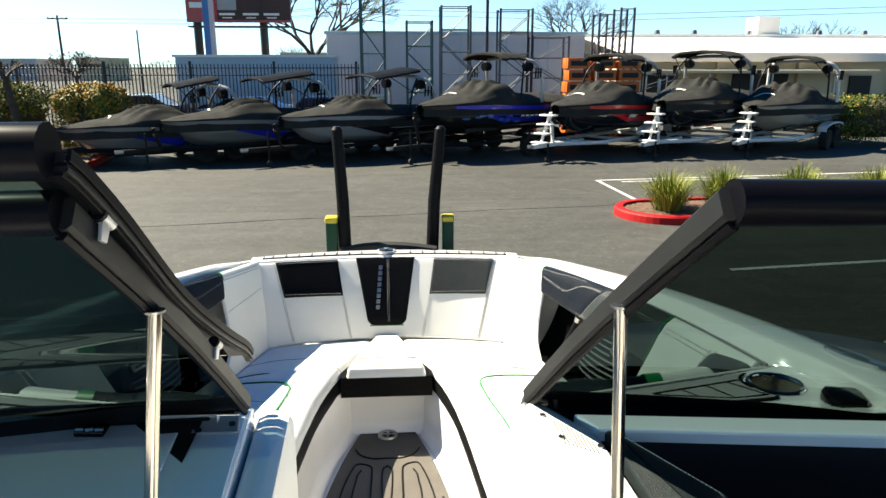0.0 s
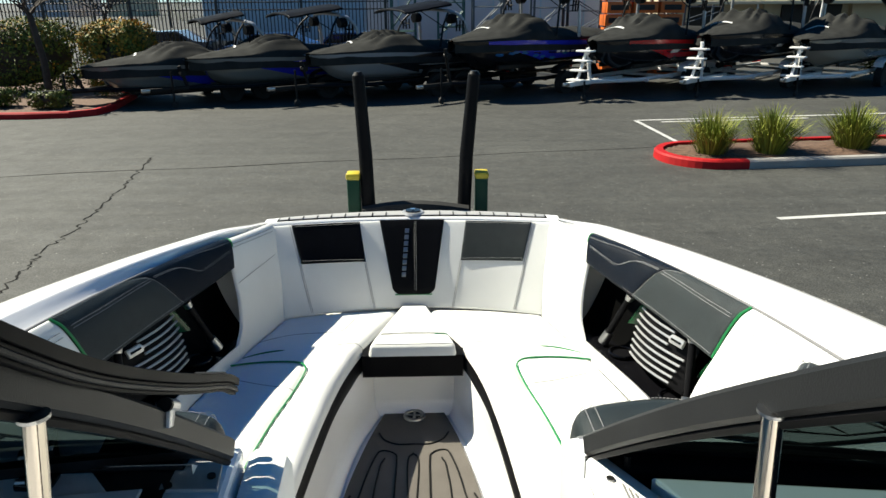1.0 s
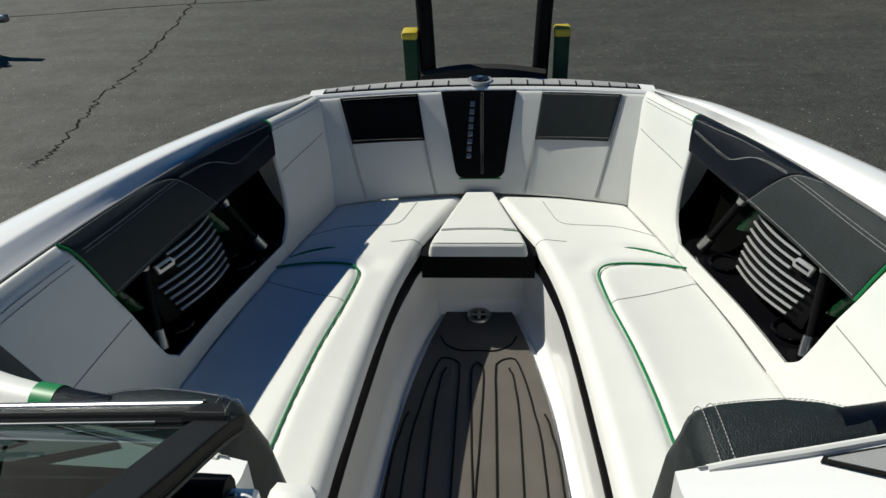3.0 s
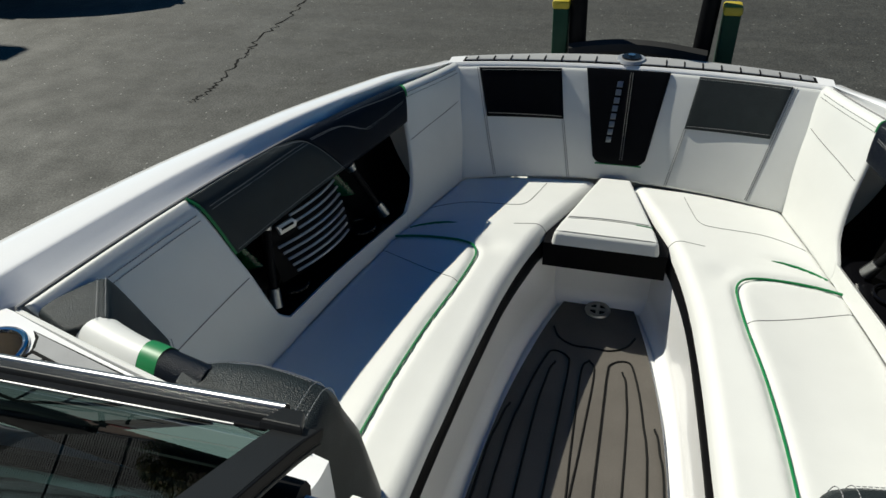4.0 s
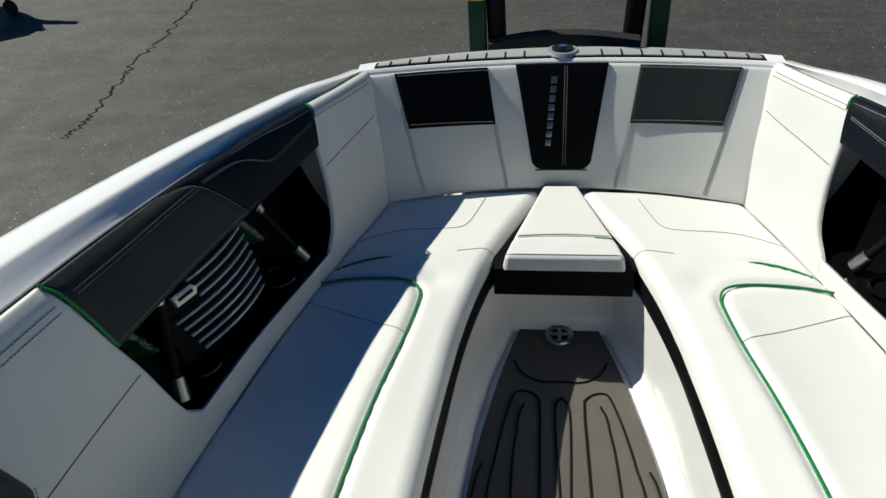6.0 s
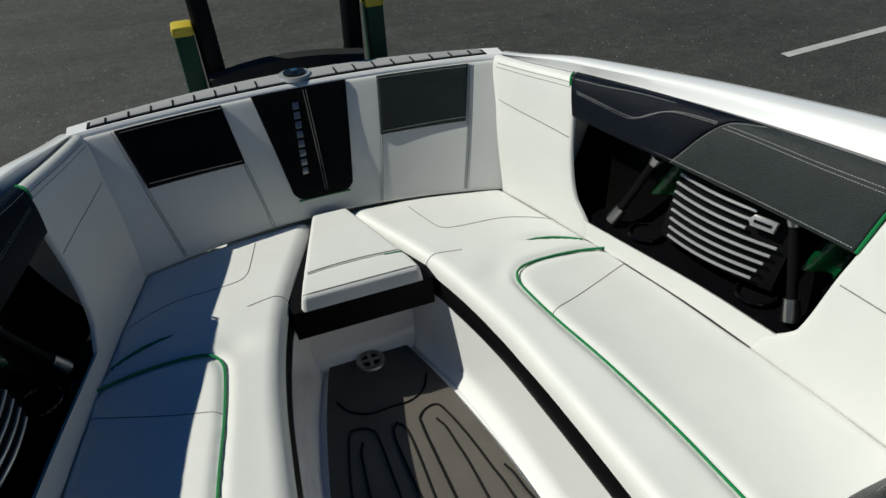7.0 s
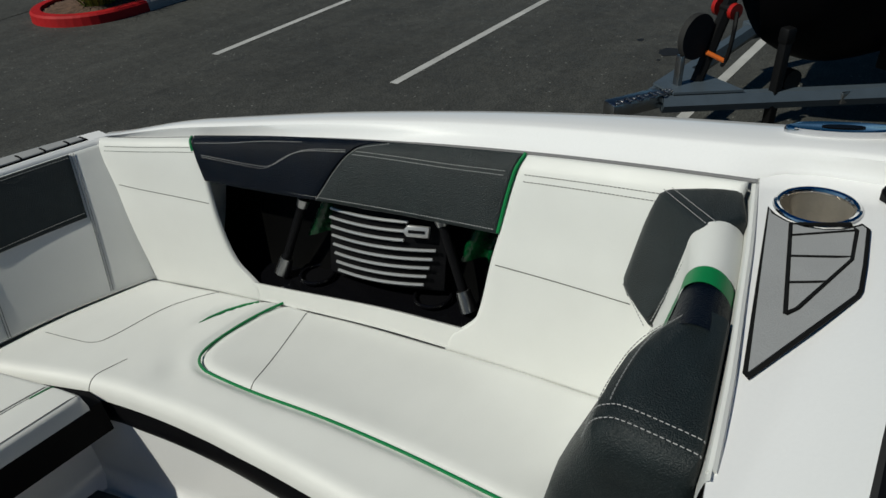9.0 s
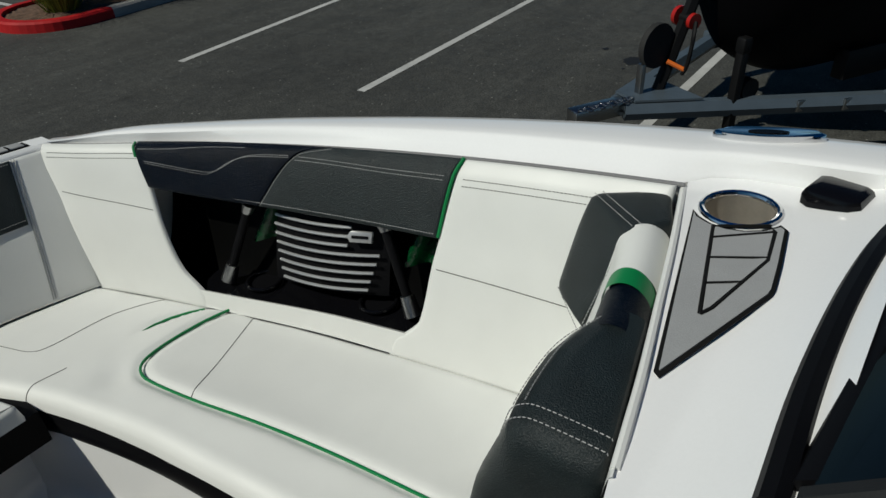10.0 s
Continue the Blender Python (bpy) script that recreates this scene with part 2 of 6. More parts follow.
def ring(c, r, t, n=28, axis=(0, 0, 1), bm=None):
    bm = bm or bmesh.new()
    c = Vector(c)
    q = Vector(axis).normalized().to_track_quat("Z", "Y")
    return grid(lambda u, v: c + q @ Vector(((r + t * math.cos(v * math.tau)) * math.cos(u * math.tau), (r + t * math.cos(v * math.tau)) * math.sin(u * math.tau), t * math.sin(v * math.tau))), n, 8, bm)


def curve(pairs):
    """A smooth function through (s, value) pairs."""
    ks = sorted(pairs)
    xs, ys = [k[0] for k in ks], [k[1] for k in ks]
    def f(s):
        if s <= xs[0]:
            return ys[0] + (s - xs[0]) * (ys[1] - ys[0]) / (xs[1] - xs[0])
        if s >= xs[-1]:
            return ys[-1] + (s - xs[-1]) * (ys[-1] - ys[-2]) / (xs[-1] - xs[-2])
        i = max(k for k in range(len(xs) - 1) if xs[k] <= s)
        h = xs[i + 1] - xs[i]
        t = (s - xs[i]) / h
        m0 = (ys[i + 1] - ys[max(i - 1, 0)]) / (xs[i + 1] - xs[max(i - 1, 0)])
        m1 = (ys[min(i + 2, len(xs) - 1)] - ys[i]) / (xs[min(i + 2, len(xs) - 1)] - xs[i])
        return (2 * t**3 - 3 * t**2 + 1) * ys[i] + (t**3 - 2 * t**2 + t) * h * m0 + (-2 * t**3 + 3 * t**2) * ys[i + 1] + (t**3 - t**2) * h * m1
    return f


def sstep(a, b, x):
    t = max(0.0, min(1.0, (x - a) / (b - a)))
    return t * t * (3 - 2 * t)


# ---- the boat: plan curves of one half, over y ----
AISLE = curve([(2.965, 0.05), (2.62, 0.186), (2.44, 0.232), (2.25, 0.264), (2.05, 0.282), (1.85, 0.296), (1.65, 0.307), (1.3, 0.32)])
JUNC = curve([(2.95, 0.532), (2.883, 0.55), (2.65, 0.615), (2.45, 0.662), (2.15, 0.727), (1.95, 0.758), (1.75, 0.786), (1.6, 0.802), (1.3, 0.83)])
TOPX = curve([(3.10, 0.60), (3.03, 0.626), (2.88, 0.675), (2.735, 0.728), (2.4, 0.825), (2.1, 0.888), (1.83, 0.93), (1.6, 0.957), (1.387, 0.975), (1.2, 0.985)])
TOPZ = curve([(3.14, 1.708), (3.03, 1.712), (2.735, 1.728), (2.3, 1.757), (1.83, 1.783), (1.387, 1.80), (1.2, 1.806), (0.0, 1.83), (-3.0, 1.84)])
CREASE = curve([(3.10, 0.61), (3.03, 0.638), (2.70, 0.756), (2.385, 0.865), (2.09, 0.943), (1.85, 0.99), (1.6, 1.025), (1.4, 1.05), (1.2, 1.07), (0.0, 1.12), (-3.0, 1.12)])
OUTX = curve([(3.12, 0.62), (3.04, 0.672), (2.85, 0.765), (2.70, 0.835), (2.5, 0.915), (2.36, 0.965), (2.1, 1.043), (1.9, 1.095), (1.65, 1.15), (1.46, 1.182), (1.13, 1.225), (0.5, 1.255), (-3.0, 1.25)])
SEAT, FLOOR = 1.345, 1.0
BOW_Z = 1.712
FRONT_TOP = lambda x: 3.105 - 0.075 * (x / 0.626) ** 2
FRONT_LOW = lambda x: 2.96 - 0.08 * (abs(x) / 0.55) ** 2

BOAT = pose(0.0299, -0.126, 0.2447, -2.895, 0.061, 0.439)
boat = thing("motorboat", "white bow-rider motorboat with white and charcoal upholstery, standing on a trailer", "boat", at=BOAT)


def bpart(name, bm, material, parent=None, label="", smooth=True):
    return part(name, bm, material, parent or boat, label, smooth)


def apart(name, bm, material, parent=None, label="", smooth=True):
    """A part of the windshield and cockpit."""
    return part(name, bm, material, parent or boat, label, smooth, aft)


def mirror(p, s):
    return Vector((p[0] * s, p[1], p[2]))


def side_back(y, v, off=0.0):
    """The face of the side backrest: v runs from the seat to the coaming."""
    x = JUNC(y) * (1 - v) + TOPX(y) * v
    z = SEAT * (1 - v) + TOPZ(y) * v
    bulge = 0.018 * math.sin(math.pi * min(1, max(0, v)))
    z += (0.031 - 0.010 * sstep(2.25, 1.95, y)) * sstep(0.58, 0.87, v) * sstep(1.02, 0.87, v)
    return Vector((x - bulge - off * 0.8, y, z + bulge * 0.6 + off * 0.55))


def front_back(x, v, off=0.0):
    y = FRONT_LOW(x) * (1 - v) + FRONT_TOP(x) * v
    w = 0.55 * (1 - v) + 0.626 * v
    bulge = 0.012 * math.sin(math.pi * min(1, max(0, v)))
    return Vector((x * w / 0.626, y - bulge - off * 0.75, SEAT * (1 - v) + BOW_Z * v + off * 0.6))


# pipe outline of the seat pad (one half)
PIPE = [(0.66, 2.425), (0.60, 2.442), (0.53, 2.452), (0.45, 2.452), (0.403, 2.436), (0.382, 2.40), (0.38, 2.35), (0.395, 2.22), (0.425, 2.04), (0.447, 1.85), (0.460, 1.66), (0.47, 1.48)]
PIPE_S = smooth_path([(x, y, 0) for x, y in PIPE], 120)


def seat_height(x, y):
    z = SEAT
    d = min(math.hypot(x - p.x, y - p.y) for p in PIPE_S)
    z -= 0.012 * math.exp(-(d / 0.014) ** 2)
    z += 0.008 * math.exp(-(d / 0.07) ** 2)
    z -= 0.011 * math.exp(-(((x - 0.355) / 0.05) ** 2 + ((y - 2.455) / 0.05) ** 2))
    z += 0.004 * math.exp(-(((x - 0.345) / 0.09) ** 2 + ((y - 2.54) / 0.07) ** 2))
    crease = 2.565 - 2.6 * max(0, x - 0.47) ** 2
    z -= 0.010 * sstep(0.44, 0.54, x) * math.exp(-((y - crease) / 0.012) ** 2)
    z += 0.002 * noise.noise(Vector((x * 6, y * 6, 3)))
    ea = x - AISLE(y)
    z -= 0.045 * (1 - math.sqrt(max(0, 1 - (1 - min(1, ea / 0.045)) ** 2)))
    ej = JUNC(y) - x
    z -= 0.02 * (1 - min(1, max(0, ej) / 0.03)) ** 2
    z -= 0.015 * (1 - min(1, max(0, FRONT_LOW(x) - y) / 0.03)) ** 2
    return z


for s, side in ((1, "starboard"), (-1, "port")):
    # seat
    def seat_pt(u, v, s=s):
        y = 1.30 + (2.955 - 1.30) * v
        a, b = AISLE(y), JUNC(y)
        uu = u * u * (0.5) + u * 0.5 if u < 0.999 else 1
        x = a + (b - a) * uu
        return mirror((x, y, seat_height(x, y)), s)
    seat = bpart("seat_cushion", grid(seat_pt, 56, 130), VINYL, label="white vinyl bow seat cushion with green piping")
    bpart("piping", tube([mirror((p.x, p.y, SEAT + 0.003), s) for p in PIPE_S], 0.0036, 6), GREEN, seat, "green piping")
    bpart("piping", tube([mirror((x, 2.565 - 2.6 * max(0, x - 0.47) ** 2, SEAT - 0.004), s) for x in (0.48, 0.52, 0.56, 0.60, 0.632)], [0.001, 0.003, 0.004, 0.004, 0.003], 6), GREEN, seat, "green piping")
    for pts in ([(0.238, 2.89), (0.262, 2.80), (0.285, 2.735), (0.33, 2.712), (0.465, 2.70), (0.54, 2.67), (0.60, 2.63)], [(0.395, 2.237), (0.521, 2.286), (0.67, 2.342)], [(0.184, 2.60), (0.226, 2.607), (0.30, 2.592)]):
        bpart("stitching", tube([mirror((p.x, p.y, seat_height(p.x, p.y) + 0.0005), s) for p in smooth_path([(x, y, 0) for x, y in pts], 24)], 0.0011, 5), SEAM, seat)
    # the black skirt under the seat's edge and the white moulded wall down to the floor
    skirt = bpart("seat_skirt", grid(lambda u, v, s=s: mirror((AISLE(1.2 + 1.42 * v) + 0.004 - 0.012 * math.sin(math.pi * u), 1.2 + 1.42 * v, 1.312 - 0.085 * u), s), 3, 60), BLACK, label="black vinyl band under the seat edge")
    def wall_pt(u, v, s=s):
        y = 1.0 + 1.69 * v
        x = AISLE(min(y, 2.62)) + 0.006
        x = min(x, 0.165 + 0.30 * max(0, 2.69 - y))
        r = max(0, u - 0.8) / 0.2
        return mirror((x - 0.01 * u - 0.03 * r * r, y, 1.236 - 0.238 * u), s)
    bpart("footwell_wall", grid(wall_pt, 10, 40), GEL, label="white moulded side of the footwell")

    # side backrest: fore piece, aft piece and the strip under the speaker recess
    YF = curve([(-0.05, 2.49), (0.06, 2.50), (0.10, 2.514), (0.21, 2.57), (0.42, 2.619), (0.71, 2.67), (1.0, 2.729)])
    YA = curve([(-0.05, 1.96), (0.07, 1.945), (0.12, 1.915), (0.2, 1.882), (0.52, 1.86), (0.77, 1.843), (1.0, 1.827)])
    VBOT = curve([(1.8, 0.112), (2.1, 0.105), (2.4, 0.09), (2.7, 0.085)])
    back = bpart("backrest", slab(lambda u, v, s=s: mirror(side_back(YF(-0.03 + 1.03 * v) + (2.90 + 0.145 * v - YF(-0.03 + 1.03 * v)) * u, -0.03 + 1.03 * v), s), 8, 44, -0.012 * s), VINYL, label="white vinyl side backrest")
    rear = bpart("backrest", slab(lambda u, v, s=s: mirror(side_back(1.40 + (YA(-0.03 + 1.03 * v) - 1.40) * u, -0.03 + 1.03 * v), s), 20, 44, -0.012 * s), VINYL, label="white vinyl side backrest")
    bpart("backrest_rail", grid(lambda u, v, s=s: mirror(side_back(1.86 + 0.74 * u, -0.02 + (VBOT(1.86 + 0.74 * u) + 0.02) * min(1, v * 1.12), 0.012 if v < 0.95 else -0.02), s), 30, 10), VINYL, label="white vinyl strip under the speaker recess")
    for yy0, yy1, v0, v1 in ((2.655, 2.95, 0.65, 0.57), (1.55, 1.845, 0.47, 0.435)):
        bpart("stitching", tube([mirror(side_back(yy0 + (yy1 - yy0) * k / 12, v1 + (v0 - v1) * k / 12, 0.0135), s) for k in range(13)], 0.0012, 5), SEAM, rear)
    for dv in (0.835, 0.865):
        bpart("stitching", stitch([mirror(side_back(1.41 + 0.405 * k / 12, dv, 0.0135), s) for k in range(13)], 0.0011, 0.008), SEAM, rear)
        bpart("stitching", stitch([mirror(side_back(2.70 + 0.30 * k / 12, dv, 0.0135), s) for k in range(13)], 0.0011, 0.008), SEAM, back)
    # grey trim between the coaming and the gunwale
    bpart("coaming_trim", tube([mirror((TOPX(1.39 + 1.64 * k / 40) + 0.010, 1.39 + 1.64 * k / 40, TOPZ(1.39 + 1.64 * k / 40) - 0.001), s) for k in range(41)], 0.0045, 8), TRIMG, label="grey rubber trim along the coaming")

    # speaker recess
    pod = bpart("speaker_recess", grid(lambda u, v, s=s: mirror(side_back(1.82 + 0.92 * u, 0.0 + 1.0 * v) + Vector((0.13 * math.sin(math.pi * min(1, 0.12 + v * 0.8)) ** 0.5, 0, -0.01)), s), 20, 14), VOID, label="black glossy speaker recess")
    bpart("shelf", grid(lambda u, v, s=s: mirror(side_back(1.86 + 0.72 * u, VBOT(1.86 + 0.72 * u) + 0.004) + Vector((0.004 + 0.16 * v, 0, -0.004)), s), 20, 3), GLOSS, pod)
    # flap cushion over the recess
    def flap_pt(u, v, s=s):
        low = 0.618 + 0.08 * u ** 3 + 0.012 * math.sin(math.pi * u)
        vv = low + (1 - low) * v
        y = YA(vv) + (YF(vv) - YA(vv)) * u
        bul = 0.003 + (0.004 + 0.012 * sstep(0.5, 0.8, u)) * math.sin(math.pi * min(1, 0.08 + 0.80 * v))
        return mirror(side_back(y, vv, bul), s)
    cut = curve([(0, 0.60), (0.7, 0.46), (0.95, 0.37), (1.0, 0.355)])
    flap = bpart("flap_cushion", slab(lambda u, v, s=s: flap_pt(cut(v) * u, v), 14, 18, -0.012 * s, 0.008), CHAR, label="charcoal vinyl cushion over the speaker recess")
    bpart("flap_panel", slab(lambda u, v, s=s: flap_pt(cut(v) + (1 - cut(v)) * u, v), 14, 18, -0.012 * s, 0.008), NAVY, flap, "black-navy vinyl end of the cushion")
    bpart("flap_back", grid(lambda u, v, s=s: flap_pt(u, 0.6 * v) + Vector((0.025 * s * (1 - v * 0.2), 0, -0.006)), 12, 6), BLACK, flap)
    bpart("piping", tube([flap_pt(0.0, k / 20) + Vector((-0.006 * s, -0.002, 0.006)) for k in range(21)], 0.0038, 6), GREEN, flap, "green piping")
    bpart("piping", tube([flap_pt(1.0, 0.45 + 0.55 * k / 12) + Vector((-0.006 * s, 0.002, 0.006)) for k in range(13)], 0.0038, 6), GREEN, flap, "green piping")
    up = lambda p, s=s: p + Vector((-0.010 * s, 0, 0.0085))
    for dv in (0.60, 0.65):
        bpart("stitching", stitch([up(flap_pt(0.02 + (cut(dv) - 0.04) * k / 12, dv)) for k in range(13)], 0.0009, 0.007), THREAD, flap)
    bpart("stitching", stitch([up(flap_pt(0.01 + 0.97 * k / 20, 0.03)) for k in range(21)], 0.0009, 0.007), THREAD, flap)
    bpart("stitching", stitch([up(flap_pt(cut(k / 12 * 0.95) - 0.012, k / 12 * 0.95)) for k in range(13)], 0.0009, 0.007), THREAD, flap)
    for du, dv in ((0, 0), (0.015, 0.03)):
        path = [(0.97, 0.36 + dv), (0.80, 0.30 + dv), (0.74 - du, 0.32 + dv), (0.66 - du, 0.52 + dv), (0.60 - du, 0.60 + dv), (0.48, 0.63 + dv)]
        bpart("stitching", stitch([up(flap_pt(p.x, p.y)) for p in smooth_path([(a, b, 0) for a, b in path], 30)], 0.0009, 0.007), THREAD, flap)
    bpart("stitching", stitch([up(flap_pt(p.x, p.y)) for p in smooth_path([(0.98, 0.62, 0), (0.86, 0.66, 0), (0.74, 0.76, 0), (0.62, 0.80, 0)], 24)], 0.0009, 0.007), THREAD, flap)
    # speaker grille: curved silver slats on a black dome
    al = (side_back(2.1, 0.4) - side_back(2.5, 0.4)).normalized()
    upv = (side_back(2.3, 0.7) - side_back(2.3, 0.1)).normalized()
    ax = al.cross(upv).normalized()
    ax = ax if ax.x < 0 else -ax
    C = side_back(2.165, 0.46) - ax * 0.03
    def spk(a, h, o):
        return mirror(C + al * a + upv * h + ax * (o - 1.0 * a * a - 0.7 * h * h), s)
    speaker = bpart("speaker", grid(lambda u, v: spk(-0.165 + 0.33 * u, -0.115 + 0.23 * v, 0.0), 12, 10), BLACK, label="black loudspeaker with silver slats")
    for k in range(9):
        h = -0.098 + 0.0225 * k
        w = 0.158 - 0.006 * abs(k - 6) * (k < 6)
        a0, a1 = (-w, w)
        if 5 <= k <= 7:
            a1 = w - 0.085
        bpart("grille_slat", tube([spk(a0 + (a1 - a0) * i / 12, h - 0.004 * math.sin(math.pi * (a0 + (a1 - a0) * i / 12 + w) / (2 * w)), 0.014) for i in range(13)], 0.0040, 6), SILVER, speaker)
    bpart("badge", prism([(-0.030, -0.013), (0.022, -0.013), (0.032, 0), (0.022, 0.014), (-0.030, 0.014)], 0, 0.008, 0.002, fn=lambda p: spk(0.100 - p.x, 0.037 + p.y, 0.018 + p.z)), SILVER, speaker, "silver badge with a dark mark")
    bpart("badge_mark", prism([(-0.022, -0.003), (0.018, -0.003), (0.018, 0.004), (-0.022, 0.004)], 0.008, 0.0095, fn=lambda p: spk(0.100 - p.x, 0.037 + p.y, 0.018 + p.z)), BLACK, speaker)
    # support rods and cup rings
    for y, yt in ((2.475, 2.40), (1.93, 2.02)):
        lo = side_back(y, VBOT(y) + 0.03) + Vector((0.045, 0, 0.0))
        hi = side_back(yt, 0.62) + Vector((0.03, 0, 0))
        bpart("flap_strut", tube([mirror(lo.lerp(hi, 0.12), s), mirror(hi, s)], 0.012, 10), BLACK, pod, "black strut with silver socket")
        bpart("strut_socket", tube([mirror(lo, s), mirror(lo.lerp(hi, 0.22), s)], [0.021, 0.017], 12), BRUSH, pod, "silver strut socket")
        bpart("strut_socket", tube([mirror(lo.lerp(hi, 0.9), s), mirror(hi, s)], [0.014, 0.018], 12), BRUSH, pod, "silver strut socket")
    for y, w in ((2.38, 0.03), (1.945, 0.03)):
        bpart("lining", grid(lambda u, v, y=y, w=w, s=s: mirror(side_back(y - w + 2 * w * u, 0.36 + 0.22 * v) + Vector((0.085 + 0.02 * math.sin(5 * u + 3 * v), 0, 0)), s), 8, 8), LINING, pod, "dark green translucent lining")
    for y in (2.385, 2.045):
        c = side_back(y, VBOT(y) + 0.02) + Vector((0.07, 0, 0.002))
        bpart("cup_ring", ring(mirror(c, s), 0.045, 0.005), GLOSS, pod, "black glossy cup ring")
        bpart("cup_well", disc(mirror(c + Vector((0, 0, -0.01)), s), 0.042, 0.004), BLACK, pod)

    # gunwale: inner lip up to a crease, flat outer band, rounded edge, then the topside
    def gun(u, v, s=s):
        y = -2.6 + 5.66 * u
        k = sstep(1.42, 1.34, y)
        tx, cx, ox, z = TOPX(max(y, 1.2)) + 0.014, CREASE(y), OUTX(y), TOPZ(y)
        tx, cx = tx + (cx - tx) * k, cx + 0.012 * k
        ox = max(ox, cx + 0.02)
        prof = [(tx, -0.06), (tx, -0.006), (tx + 0.3 * (cx - tx), 0.004), (cx - 0.006, 0.030), (cx, 0.035), (cx + 0.008, 0.037), (cx + 0.5 * (ox - cx), 0.037), (ox - 0.018, 0.033), (ox - 0.004, 0.024), (ox, 0.010), (ox + 0.004, -0.045), (ox - 0.012, -0.055), (ox * 0.985, -0.16), (ox * 0.93, -0.42), (ox * 0.85, -0.75), (ox * 0.55, -1.08), (ox * 0.1, -1.22)]
        k = v * (len(prof) - 1)
        i = min(int(k), len(prof) - 2)
        a = Vector(prof[i]).lerp(Vector(prof[i + 1]), k - i)
        return mirror((a.x, y - 0.25 * max(0, -0.15 - a.y) * sstep(2.0, 3.1, y), z + (a.y if a.y < 0 else a.y * sstep(3.10, 2.75, y) + min(a.y, 0.006) * (1 - sstep(3.10, 2.75, y)))), s)
    bpart("gunwale", grid(gun, 110, 32), GEL, label="white gelcoat gunwale and topside")

# bow: front deck strip, front backrest with its panels
front = bpart("front_backrest", slab(lambda u, v: front_back(-0.626 + 1.252 * (1 - u), 0.0 + 0.985 * v), 40, 16, -0.010), VINYL, label="white vinyl front backrest with panels")
def fpanel(name, x0t, x1t, x0b, x1b, vt, vb, material, label, th=0.008, owner=front):
    return bpart(name, slab(lambda u, v: front_back((x0b + (x1b - x0b) * (1 - u)) * (1 - v) + (x0t + (x1t - x0t) * (1 - u)) * v, vb + (0.07 * abs(2 * u - 1) ** 7 * (1 - v) if vb < 0.3 else 0.03 * abs((x0b + (x1b - x0b) * (1 - u)) / 0.5) * (1 - v)) + (vt - vb) * v, 0.010), 24, 10, -th, 0.006), material, owner, label)
# port patch blacker than its starboard twin: its shade is put into the colour
fpanel("patch", -0.526, -0.234, -0.506, -0.219, 0.972, 0.522, BLKV, "vinyl patch coloured black for the shade on it")
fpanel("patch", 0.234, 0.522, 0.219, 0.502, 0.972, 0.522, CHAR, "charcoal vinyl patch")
centre = fpanel("centre_panel", -0.147, 0.140, -0.102, 0.104, 0.985, 0.15, BLKV, "black vinyl centre panel with a light vertical mark")
for sx in (-1, 1):
    for v0 in (0.553, 0.945):
        bpart("stitching", stitch([front_back(sx * (0.228 + 0.012 * (v0 - 0.6) + (0.272 if v0 < 0.8 else 0.284) * k / 10), v0 + (0.025 * k / 10 if v0 < 0.8 else 0), 0.0188) for k in range(11)], 0.0009, 0.007), THREAD, front)
bpart("piping", tube([front_back(-0.09 + 0.18 * k / 8, 0.15, 0.012) for k in range(9)], 0.003, 6), GREEN, front, "green piping")
for dx in (0.006, 0.014):
    bpart("stitching", stitch([front_back(dx, 0.19 + 0.77 * k / 10, 0.0190) for k in range(11)], 0.0007, 0.007), THREAD, front)
# the panel's upright mark, as plain bars
for k in range(8):
    v0 = 0.345 + 0.069 * k
    bpart("mark_bar", slab(lambda u, v, v0=v0: front_back(-0.056 + 0.022 * (v0 + 0.052 * v - 0.345) / 0.55 + 0.019 * (1 - u), v0 + 0.050 * v, 0.0192), 2, 2, -0.0012, 0.001), BRUSH, front, "pale bar of the mark")
for sx in (-1, 1):
    for x0, x1, v0, v1 in ((0.488, 0.508, 0.02, 0.55), (0.190, 0.2185, 0.0, 0.53), (0.508, 0.526, 0.55, 0.97)):
        for d in (0.0, 0.007):
            bpart("stitching", tube([front_back(sx * (x0 + d + (x1 - x0) * k / 10), v0 + (v1 - v0) * k / 10, 0.0125) for k in range(11)], 0.0009, 5), SEAM, front)
def bowdeck(u, v):
    x = -0.64 + 1.28 * u
    y = FRONT_TOP(x)
    w = 1 - 0.45 * (abs(x) / 0.64) ** 2
    prof = [(-0.004, -0.03), (0.0, 0.0), (0.008, 0.008), (0.105 * w, 0.012), (0.122 * w, 0.004), (0.128 * w, -0.05), (0.08, -0.14), (0.0, -0.6), (-0.5, -1.05)]
    k = v * (len(prof) - 1)
    i = min(int(k), len(prof) - 2)
    a = Vector(prof[i]).lerp(Vector(prof[i + 1]), k - i)
    return Vector((x, y + a.x, BOW_Z + a.y))
bow = bpart("bow_deck", grid(bowdeck, 40, 24), GEL, label="white bow deck with a grey foam pad")
pad_y = lambda x, v: FRONT_TOP(x) + 0.016 + (0.078 - 0.042 * (abs(x) / 0.6) ** 2) * v
bpart("foam_pad_edge", slab(lambda u, v: Vector((-0.59 + 1.18 * (1 - u), pad_y(-0.59 + 1.18 * (1 - u), 1.05 - 1.1 * v), BOW_Z + 0.008)), 30, 2, 0.005, 0.003), GROOVE, bow, "black edge of the foam strip")
bpart("foam_pad", slab(lambda u, v: Vector((-0.58 + 1.16 * (1 - u), pad_y(-0.58 + 1.16 * (1 - u), 1 - v), BOW_Z + 0.010)), 30, 2, 0.006, 0.003), PADG, bow, "grey foam strip with short black marks")
